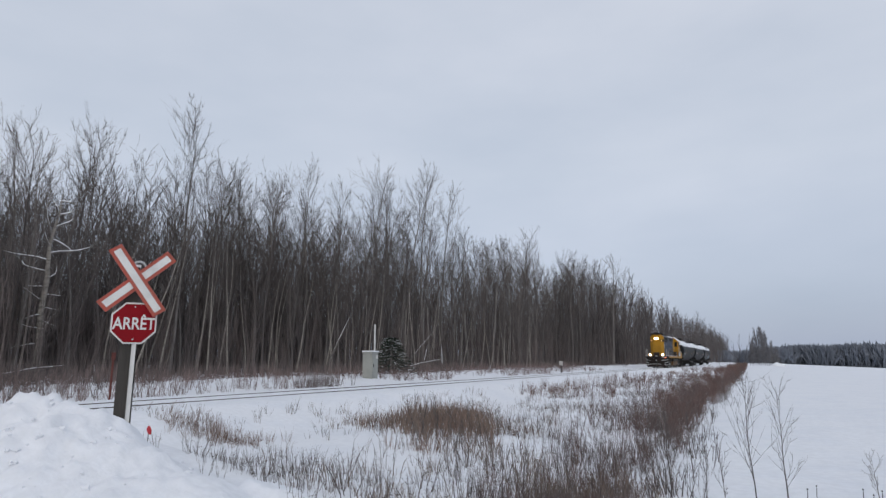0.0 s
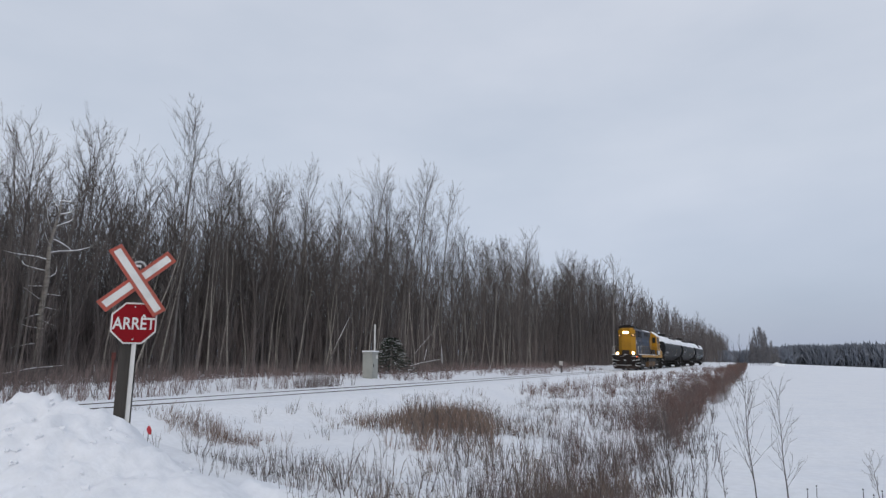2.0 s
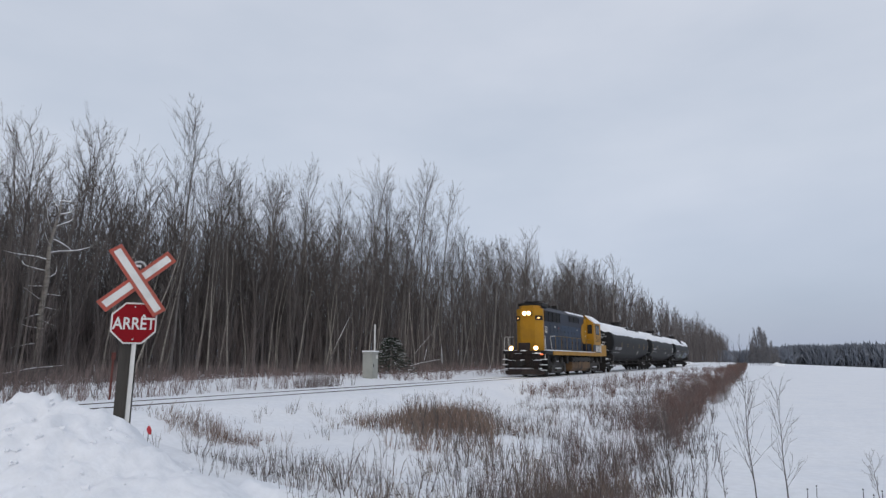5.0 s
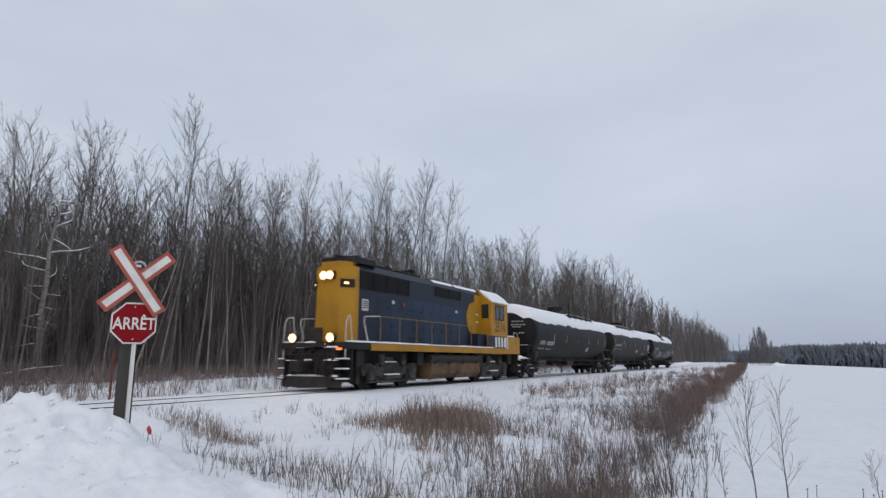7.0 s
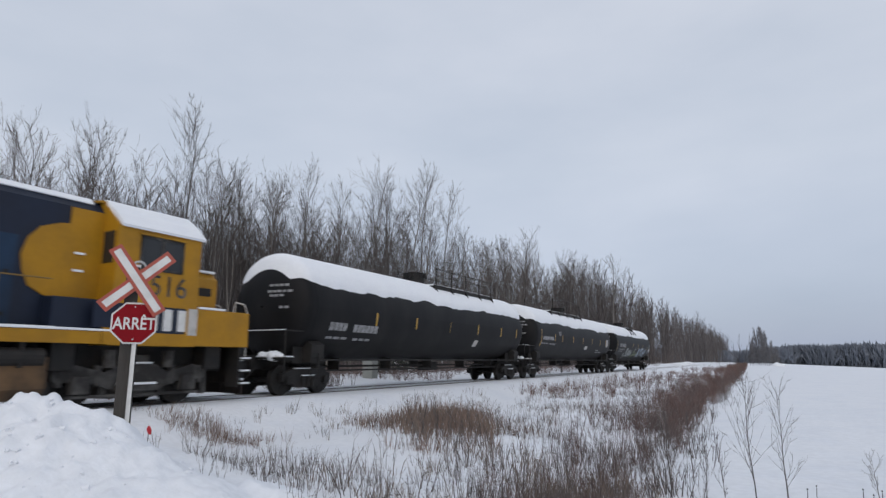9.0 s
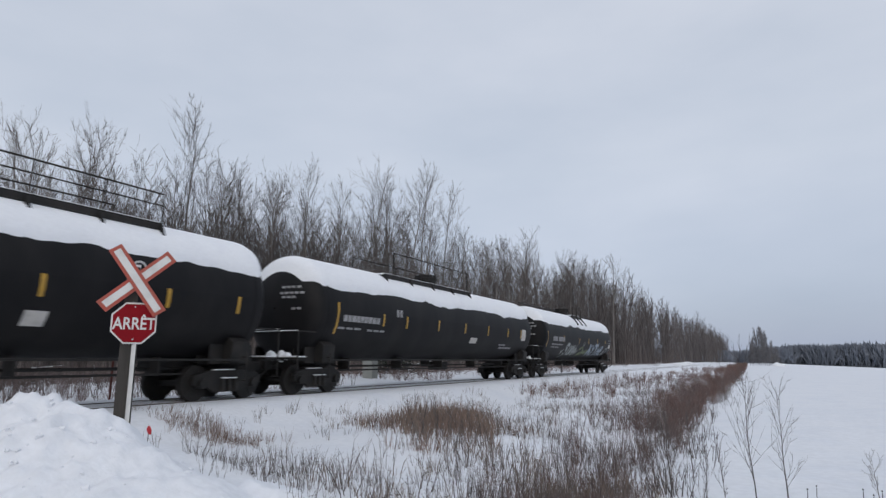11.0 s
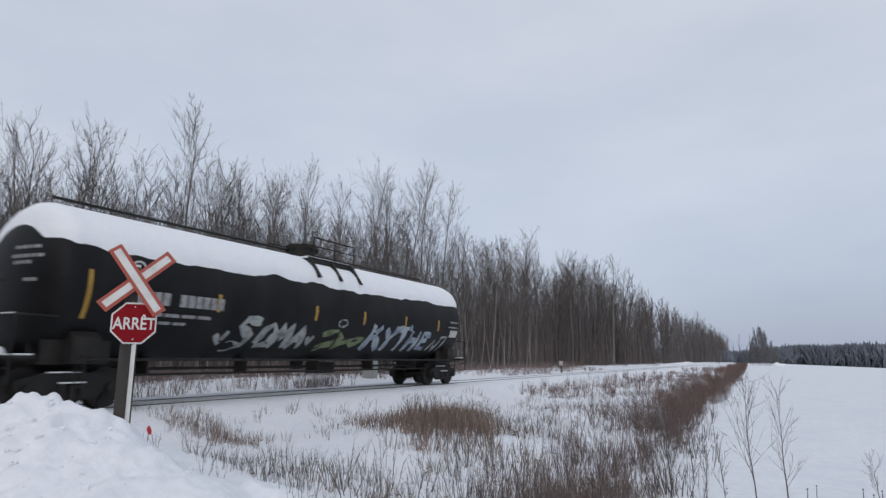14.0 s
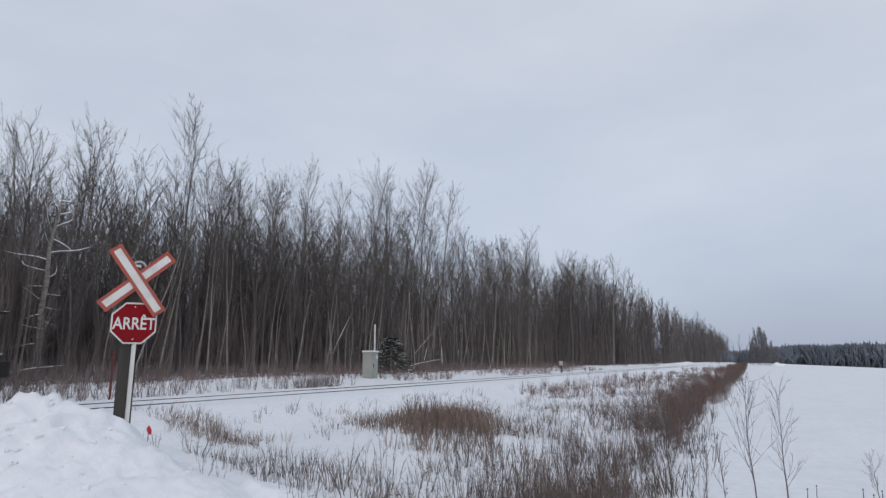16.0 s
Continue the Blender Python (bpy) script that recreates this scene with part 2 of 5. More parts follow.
# ---- the track ----
track = tagged(new("railway_track"), "single railway track with rails just showing above the snow", "track", kind="structure")
ry = [-60 + i * 6 for i in range(16)] + [40 + i * 8 for i in range(50)]
for side in (-0.755, 0.755):
    prof = [(-0.035, 0), (-0.037, -0.035), (-0.009, -0.05), (-0.009, -0.13), (-0.07, -0.16), (0.07, -0.16), (0.009, -0.13), (0.009, -0.05), (0.037, -0.035), (0.035, 0)]
    rv = [(float(track_x(y)) + side + px, y, pz) for y in ry for px, pz in prof]
    k = len(prof)
    rf = [(i * k + j, i * k + (j + 1) % k, (i + 1) * k + (j + 1) % k, (i + 1) * k + j) for i in range(len(ry) - 1) for j in range(k)]
    raw("rail", rv, rf, RAIL, track)


# ---- bare trees ----
def tube3(v, f, pts, rads, n=3):
    """A tapering tube along pts, joined to the lists v and f; it ends in a point."""
    base, last = len(v), len(pts) - 1
    for i in range(last):
        a = pts[i + 1] - pts[max(i - 1, 0)]
        s = unit(np.array((a[2] * 0.95 - a[1] * 0.07, a[0] * 0.07 - a[2] * 0.31, a[1] * 0.31 - a[0] * 0.95)))
        a = unit(a)
        t = np.array((a[1] * s[2] - a[2] * s[1], a[2] * s[0] - a[0] * s[2], a[0] * s[1] - a[1] * s[0]))
        for j in range(n):
            c = 6.2832 * j / n
            v.append(pts[i] + (s * math.cos(c) + t * math.sin(c)) * rads[i])
    v.append(pts[last])
    tip = len(v) - 1
    for i in range(last):
        for j in range(n):
            a, b = base + i * n + j, base + i * n + (j + 1) % n
            if i < last - 1:
                f.append((a, b, b + n))
                f.append((a, b + n, a + n))
            else:
                f.append((a, b, tip))


def unit(a):
    return a / (math.sqrt(a[0] * a[0] + a[1] * a[1] + a[2] * a[2]) + 1e-9)


def grow(seed, height, r0, first=0.35, limbs=20, spread=0.6, length=0.22, subs=5, twigs=4, lean=0.04, twig_r=0.008):
    """Trunk and crown of one bare tree as (verts, faces) pairs."""
    rng = np.random.RandomState(seed)
    tv, tf, cv, cf = [], [], [], []
    az = rng.uniform(0, 6.28)
    pts = [np.zeros(3)]
    d = unit(np.array([math.cos(az) * lean, math.sin(az) * lean, 1.0]))
    k = 9
    for i in range(k):
        d = unit(d + rng.normal(0, 0.035, 3) * (1, 1, 0))
        pts.append(pts[-1] + d * height / k)
    rads = [r0 * (1 - 0.93 * (i / k) ** 0.9) for i in range(k + 1)]
    rads[0] *= 1.25
    tube3(tv, tf, [p - (0, 0, 0.25) if i == 0 else p for i, p in enumerate(pts)], rads, 6)
    for i in range(limbs):
        h = first + (0.985 - first) * ((i + rng.uniform(0, 0.9)) / limbs)
        q = h * k
        j = min(int(q), k - 1)
        p = pts[j] + (pts[j + 1] - pts[j]) * (q - j)
        a = rng.uniform(0, 6.28)
        s = spread * rng.uniform(0.55, 1.35)
        q = (h - first) / (1 - first)
        d = unit(np.array([math.cos(a) * s, math.sin(a) * s, 1.0]))
        L = height * length * rng.uniform(0.6, 1.2) * (0.30 + 0.85 * math.sin(math.pi * (0.30 + 0.66 * q)))
        r = max(0.38 * rads[j] * (1.1 - 0.5 * h), twig_r * 1.3)
        lp = [p]
        for m in range(3):
            d = unit(d + rng.normal(0, 0.09, 3) + (0, 0, 0.15))
            lp.append(lp[-1] + d * L / 3)
        tube3(cv, cf, lp, [r, r * 0.7, r * 0.45, r * 0.15])
        for m in range(subs):
            w = (0.12 + 0.86 * (m + rng.uniform(0, 0.9)) / subs) * 3
            e = min(int(w), 2)
            p2 = lp[e] + (lp[e + 1] - lp[e]) * (w - e)
            d2 = unit(unit(lp[e + 1] - lp[e]) + rng.normal(0, 0.40, 3))
            L2 = L * rng.uniform(0.6, 1.1) * (0.66 - 0.15 * w)
            mid = p2 + d2 * L2 * 0.5
            d2 = unit(d2 + rng.normal(0, 0.10, 3) + (0, 0, 0.26))
            end = mid + d2 * L2 * 0.5
            tube3(cv, cf, [p2, mid, end], [max(r * 0.42, twig_r), max(r * 0.3, twig_r * 0.8), twig_r * 0.4])
            for n in range(twigs):
                w2 = rng.uniform(0.1, 1)
                p3 = p2 + (mid - p2) * w2 * 2 if w2 < 0.5 else mid + (end - mid) * (w2 - 0.5) * 2
                d3 = unit(d2 + rng.normal(0, 0.36, 3) + (0, 0, 0.1))
                tube3(cv, cf, [p3, p3 + d3 * L2 * rng.uniform(0.3, 0.65)], [twig_r * 0.8, twig_r * 0.25])
    return (np.array(tv), np.array(tf)), (np.array(cv), np.array(cf))


def tree_thing(shape, label, trunk_mat, twig_mat, name="bare_tree"):
    t = thing(name, label, "tree", "bare trees of the wood")
    raw("trunk", *shape[0], trunk_mat, t)
    raw("crown", *shape[1], twig_mat, t)
    return t


def scatter(shapes, places, name, mat, label, category):
    """Many small plants joined into one object: places are (shape, x, y, turn, size)."""
    V, F, at = [], [], 0
    Z = ground_z([p[1] for p in places], [p[2] for p in places])
    for (k, x, y, turn, size), z in zip(places, Z):
        v, f = shapes[k]
        c, s = math.cos(turn), math.sin(turn)
        w = np.empty_like(v)
        w[:, 0] = (v[:, 0] * c - v[:, 1] * s) * size + x
        w[:, 1] = (v[:, 0] * s + v[:, 1] * c) * size + y
        w[:, 2] = v[:, 2] * size + z
        V.append(w)
        F.append(f + at)
        at += len(v)
    return tagged(raw(name, np.concatenate(V), np.concatenate(F), mat), label, category, kind="stuff")


rng = np.random.RandomState(11)
# tall grown trees, slim saplings and leaning birches
grown = [grow(20 + i, 10.0, 0.10, 0.34, 26, 0.70, 0.24, 7, 4, 0.05, 0.0070) for i in range(7)]
slim = [grow(40 + i, 7.5, 0.045, 0.25, 18, 0.55, 0.22, 4, 3, 0.08, 0.0065) for i in range(6)]
poplar = [grow(60 + i, 14.0, 0.125, 0.52, 20, 0.50, 0.23, 6, 4, 0.03, 0.0085) for i in range(4)]
birch = [grow(70 + i, 7.5, 0.05, 0.5, 12, 0.55, 0.18, 4, 4, 0.06, 0.006) for i in range(3)]
far_tree = [grow(80 + i, 11.0, 0.09, 0.14, 22, 0.70, 0.25, 4, 0, 0.05, 0.014) for i in range(6)]
coarse_tree = [grow(86 + i, 11.0, 0.11, 0.10, 20, 0.62, 0.24, 3, 0, 0.05, 0.024) for i in range(6)]
vase = [grow(104 + i, 16.0, 0.14, 0.60, 14, 0.36, 0.25, 7, 6, 0.02, 0.0105) for i in range(3)]


def edge_x(y):
    """The near edge of the wood."""
    return float(track_x(y)) - 11.5 + 8.5 * float(ease(140, 420, y)) + 1.2 * math.sin(y * 0.21) + 0.8 * math.sin(y * 0.057 + 1)


def wood_height(y):
    return 0.98 + 0.30 * float(ease(18, 50, y)) + 0.42 * float(ease(50, 130, y))


first = {}


def plant(kinds, key, i, x, y, s, turn, label, bark, twig, tilt=0):
    m = Matrix.Translation((x, y, float(ground_z(x, y)) - 0.05)) @ Matrix.Rotation(radians(-tilt), 4, "X") @ Matrix.Rotation(turn, 4, "Z")
    if (key, i) not in first:
        first[key, i] = tree_thing(kinds[i], label, bark, twig)
        ob = first[key, i]
    else:
        ob = copy_thing(first[key, i], m)
    ob.matrix_basis = m
    ob.scale = (s, s, s)
    return ob


for k in range(160):
    y = 9 + 121 * (k / 160) ** 1.6 + rng.uniform(-0.5, 0.5)
    x = edge_x(y) - rng.uniform(0.5, 13)
    plant(grown, "g", k % 7, x, y, wood_height(y) * rng.uniform(0.8, 1.25) * (0.99 if 21 < y < 52 else 0.88 if y < 19 else 1), rng.uniform(0, 6.28),
          "tall bare grey deciduous tree in a dense wood", BARK, TWIG)
for k in range(110):
    y = 5 + 85 * (k / 110) ** 1.3 + rng.uniform(-0.5, 0.5)
    x = edge_x(y) - rng.uniform(-0.6, 6)
    plant(slim, "s", k % 6, x, y, wood_height(y) * rng.uniform(0.7, 1.15), rng.uniform(0, 6.28),
          "slender bare brown sapling at the edge of the wood", TWIG, TWIG, rng.uniform(0, 7))
for k in range(60):
    y = 17 + 57 * (k / 60) ** 1.2 + rng.uniform(-1, 1)
    plant(birch, "b", k % 3, edge_x(y) - rng.uniform(-0.3, 2.0), y, rng.uniform(0.7, 1.1), rng.uniform(0, 6.28),
          "thin pale birch leaning at the edge of the wood", BIRCH, TWIG, rng.uniform(2, 11))
# the poplars that stand over the rest: (x, y, height / 14 m)
for k, (x, y, s) in enumerate([(-30, 45.0, 1.17), (-30, 47.4, 1.27), (-30, 51.3, 1.37), (-30, 55.5, 1.32), (-30, 40.2, 1.18), (-30, 37.1, 1.06), (-30, 33.7, 1.06), (-31, 31.5, 0.95), (-30, 28.9, 0.96), (-30, 25.9, 0.93), (-30, 27.3, 0.92), (-32, 66, 1.15), (-30, 84, 1.15), (-30, 104, 1.2), (-30.5, 75, 1.15), (-30, 123, 1.4), (-30, 128, 1.35), (-31, 20.5, 0.82)]):
    plant(poplar, "p", k % 4, x, y, s, k * 1.9, "tall slim bare poplar standing above the wood", BARK, TWIG)
for k, (x, y, s) in enumerate([(-29, 24.8, 1.24), (-29.4, 26.2, 1.2), (-29, 27.6, 1.22), (-29.6, 29.0, 1.2), (-28.6, 25.6, 1.1), (-29, 33.0, 1.12), (-29, 36.0, 1.1), (-28.5, 21.5, 1.08)]):
    plant(grown, "g", (k * 3) % 7, x, y, s, k * 1.3, "full-crowned bare grey tree among the wood", BARK, TWIG)
# three crowns that fan out above everything else
for k, (x, y, s) in enumerate([(-32, 24.8, 0.98), (-31, 17.6, 0.80), (-31, 15.1, 0.72)]):
    plant(vase, "v", k, x, y, s, k * 2.3, "bare poplar with a fan of ascending branches", BARK, TWIG, (0, 4, -2)[k])

places = []
for k in range(420):
    y = 9 + 520 * (k / 420) ** 2.0
    x = edge_x(y) - (rng.uniform(3, 24) if y < 110 else rng.uniform(0, 18))
    places.append((k % 6 + (6 if y > 95 else 0), x, y + rng.uniform(-1, 1), rng.uniform(0, 6.28), wood_height(y) * rng.uniform(0.8, 1.06) * (0.92 if y < 52 else 1.0)))
for k in range(190):
    y = 100 + 420 * (k / 190) ** 1.4
    places.append((6 + k % 6, edge_x(y) - rng.uniform(-0.5, 7), y, rng.uniform(0, 6.28), wood_height(y) * rng.uniform(0.82, 0.98)))
for k in range(70):
    y = rng.uniform(17, 36)
    places.append((k % 6, edge_x(y) - rng.uniform(1, 12), y, rng.uniform(0, 6.28), rng.uniform(0.76, 0.98)))
for k in range(80):
    y = rng.uniform(13, 46)
    places.append((k % 6, edge_x(y) - rng.uniform(2, 13), y, rng.uniform(0, 6.28), rng.uniform(0.76, 0.98)))
scatter([(np.concatenate([t[0][0], t[1][0]]), np.concatenate([t[0][1], t[1][1] + len(t[0][0])])) for t in far_tree + coarse_tree], places,
        "far_woods", WOODS, "dense bare brown deciduous woodland beyond the railway", "woodland")


# ---- railway vehicles: the leading end is towards -y, the origin on the rails at mid-length ----
def flat_text(words, size, mat, parent, m, name="lettering", shear=0.0, bold=0.0):
    """Words in the built-in font as a thin mesh, facing +z of m."""
    cu = bpy.data.curves.new(name, "FONT")
    cu.offset = bold
    cu.body, cu.size, cu.extrude, cu.align_x, cu.align_y, cu.shear = words, size, 0.002, "CENTER", "CENTER", shear
    tmp = bpy.data.objects.new(name, cu)
    scene.collection.objects.link(tmp)
    me = bpy.data.meshes.new_from_object(tmp.evaluated_get(bpy.context.evaluated_depsgraph_get()))
    bpy.data.objects.remove(tmp)
    bpy.data.curves.remove(cu)
    me.materials.clear()
    me.materials.append(mat)
    ob = new(name, me)
    ob.parent = parent
    ob.matrix_basis = m
    return ob


NEAR = Matrix(((0, 0, 1, 0), (1, 0, 0, 0), (0, 1, 0, 0), (0, 0, 0, 1)))  # text upright on the side towards +x


def wheelset(parent, y, r, gauge=0.755):
    bm = fresh()
    rod(bm, (-1.05, 0, 0), (1.05, 0, 0), 0.085, n=12)
    for s in (-1, 1):
        rod(bm, (s * (gauge - 0.075), 0, 0), (s * (gauge + 0.065), 0, 0), r, r, 28)
        rod(bm, (s * (gauge - 0.105), 0, 0), (s * (gauge - 0.072), 0, 0), r + 0.026, n=28)
        rod(bm, (s * (gauge + 0.05), 0, 0), (s * (gauge + 0.10), 0, 0), 0.15, 0.12, 14)
        for k in range(5):  # dirt streaks standing on the plate
            a = 6.283 * k / 5
            rod(bm, (s * (gauge + 0.069), 0.2 * math.cos(a), 0.2 * math.sin(a)), (s * (gauge + 0.069), (r - 0.06) * math.cos(a), (r - 0.06) * math.sin(a)), 0.012, n=4)
    ob = part("wheelset", bm, GRIME, parent)
    ob.location = (0, y, r)
    rolling.append((ob, y, r))
    return ob


rolling = []


def freight_truck(car, y):
    t = fresh()
    for s in (-1, 1):
        x0, x1 = s * 0.93, s * 1.08
        prism(t, [(-1.15, 0.42), (-1.15, 0.66), (-0.62, 0.80), (0.62, 0.80), (1.15, 0.66), (1.15, 0.42), (0.75, 0.40), (0.48, 0.22), (-0.48, 0.22), (-0.75, 0.40)], "x", x0, x1)
        for yy in (-0.89, 0.89):
            rod(t, (s * 0.93, yy, 0.46), (s * 1.17, yy, 0.46), 0.13, n=12)
        for yy in (-0.22, 0, 0.22):
            rod(t, (s * 1.10, yy, 0.26), (s * 1.10, yy, 0.58), 0.075, n=8)
    box(t, -1.0, 1.0, -0.22, 0.22, 0.52, 0.84, 0.03)
    rod(t, (0, 0, 0.8), (0, 0, 1.0), 0.3, n=14)
    tr = part("truck", t, GRIME, car, "grimy cast steel freight truck")
    tr.location = (0, y, 0)
    for yy in (-0.89, 0.89):
        wheelset(tr, yy, 0.46)
    sn = fresh()
    for s in (-1, 1):
        box(sn, s * 0.94, s * 1.07, -0.5, 0.2, 0.795, 0.83, 0.01)
        box(sn, s * 1.1, s * 1.18, -0.3, 0.25, 0.58, 0.61, 0.01)
    tagged(part("frozen_snow", sn, CAP, tr, "snow packed on the truck frame"), kind="stuff")
    return tr


TR, TZ = 1.69, 2.77


def shell(r_add, half, head, th0, th1, ny=40, na=24, edge=None, wobble=0.0, seed=0):
    """Part of a tank's skin between two angles, with domed heads: corners and faces."""
    rr = np.random.RandomState(seed)
    ph = rr.uniform(0, 6.28, 6)
    jag, jag_y = np.cumsum(rr.normal(0, 0.35, 120)), np.linspace(-11, 11, 120)
    jag = (jag - np.convolve(jag, np.ones(15) / 15, 'same')) * 0.8
    ys = [(-half - head * math.sin(a), math.cos(a)) for a in np.linspace(math.pi / 2 * 0.985, 0, 9)]
    ys += [(y, 1.0) for y in np.linspace(-half, half, ny)[1:-1]]
    ys += [(half + head * math.sin(a), math.cos(a)) for a in np.linspace(0, math.pi / 2 * 0.985, 9)]
    V = []
    for y, k in ys:
        lo = th0 + wobble * (math.sin(y * 0.8 + ph[0]) * 0.5 + float(np.interp(y, jag_y, jag)))
        hi = th1 + wobble * (math.sin(y * 1.9 + ph[3]) * 0.4 + math.sin(y * 5.3 + ph[4]) * 0.35)
        if edge is not None and k < 1:
            lo, hi = lo + (1 - k) ** 0.6 * 0.62, hi - (1 - k) ** 0.6 * 0.62
        for j in range(na + 1):
            w = j / na
            a = lo + (hi - lo) * w
            d = r_add if edge is None else r_add * min(1.0, (min(w, 1 - w) / edge)) ** 0.5 * (1 if k > 0.75 else 0)
            r = TR * k * (1 if edge is None or k > 0.75 else 0.94) + d * max(k, 0.35)
            V.append((r * math.cos(a), y + (d * 0.8 * (1 - k) if y > 0 else -d * 0.8 * (1 - k)), TZ + r * math.sin(a)))
    V = np.array(V)
    m, n = len(ys), na + 1
    F = [(i * n + j, i * n + j + 1, (i + 1) * n + j + 1, (i + 1) * n + j) for i in range(m - 1) for j in range(na)]
    return V, F


def on_tank(bm, y0, y1, z0, z1, up=0.006, n=4):
    """A plate that follows the tank's near side."""
    rows = []
    for i in range(n + 1):
        z = z0 + (z1 - z0) * i / n
        a = math.asin(max(-1, min(1, (z - TZ) / TR)))
        r = TR + up
        rows.append([bm.verts.new((r * math.cos(a), y, TZ + r * math.sin(a))) for y in (y0, y1)])
    for p, q in zip(rows, rows[1:]):
        bm.faces.new((p[0], p[1], q[1], q[0]))
    return bm


def on_head(bm, half, head, x0, x1, z0, z1, up=0.012):
    """A plate that follows the domed leading head."""
    def put(x, z):
        k = min(0.999, math.hypot(x, z - TZ) / TR)
        return bm.verts.new((x, -half - head * math.sqrt(1 - k * k) - up, z))
    n = 3
    lo = [put(x0 + (x1 - x0) * i / n, z0) for i in range(n + 1)]
    hi = [put(x0 + (x1 - x0) * i / n, z1) for i in range(n + 1)]
    for i in range(n):
        bm.faces.new((lo[i], lo[i + 1], hi[i + 1], hi[i]))
    return bm


def stroke(bm, pts, w, up=0.006):
    """A sprayed line on the tank's near side through (y, z) points."""
    fine = []
    for (ya, za), (yb, zb) in zip(pts, pts[1:]):
        k = max(2, int(math.hypot(yb - ya, zb - za) / 0.12))
        fine += [(ya + (yb - ya) * i / k, za + (zb - za) * i / k) for i in range(k)]
    fine.append(pts[-1])
    prev = None
    for i, (y, z) in enumerate(fine):
        a, b = fine[max(i - 1, 0)], fine[min(i + 1, len(fine) - 1)]
        dy, dz = b[0] - a[0], b[1] - a[1]
        L = math.hypot(dy, dz) + 1e-9
        ww = w * (0.8 + 0.3 * math.sin(i * 0.9))
        pair = []
        for s in (-0.5, 0.5):
            yy, zz = y - dz / L * ww * s, z + dy / L * ww * s
            ang = math.asin(max(-1, min(1, (zz - TZ) / TR)))
            pair.append(bm.verts.new(((TR + up) * math.cos(ang), yy, TZ + (TR + up) * math.sin(ang))))
        if prev:
            bm.faces.new((prev[0], pair[0], pair[1], prev[1]))
        prev = pair
    return bm


AMBER = material("amber_reflective_strip", (0.50, 0.29, 0.03), 0.4, tint=(0.3, 0.18, 0.05), scale=6)
STENCIL = material("faded_white_stencil", (0.36, 0.36, 0.37), 0.7, tint=(0.12, 0.12, 0.12), scale=7, amount=0.8)
PLATE = material("pale_plate", (0.55, 0.53, 0.50), 0.6, tint=(0.3, 0.29, 0.27), scale=6, amount=0.6)
SPRAY = material("pale_grey_spray", (0.40, 0.43, 0.42), 0.7, tint=(0.10, 0.11, 0.12), scale=3, amount=0.9)
SPRAY_G = material("faded_green_spray", (0.20, 0.25, 0.13), 0.7, tint=(0.06, 0.07, 0.05), scale=3, amount=0.9)
SPRAY_B = material("pale_blue_spray", (0.38, 0.44, 0.50), 0.7, tint=(0.05, 0.09, 0.17), scale=2, amount=0.9)


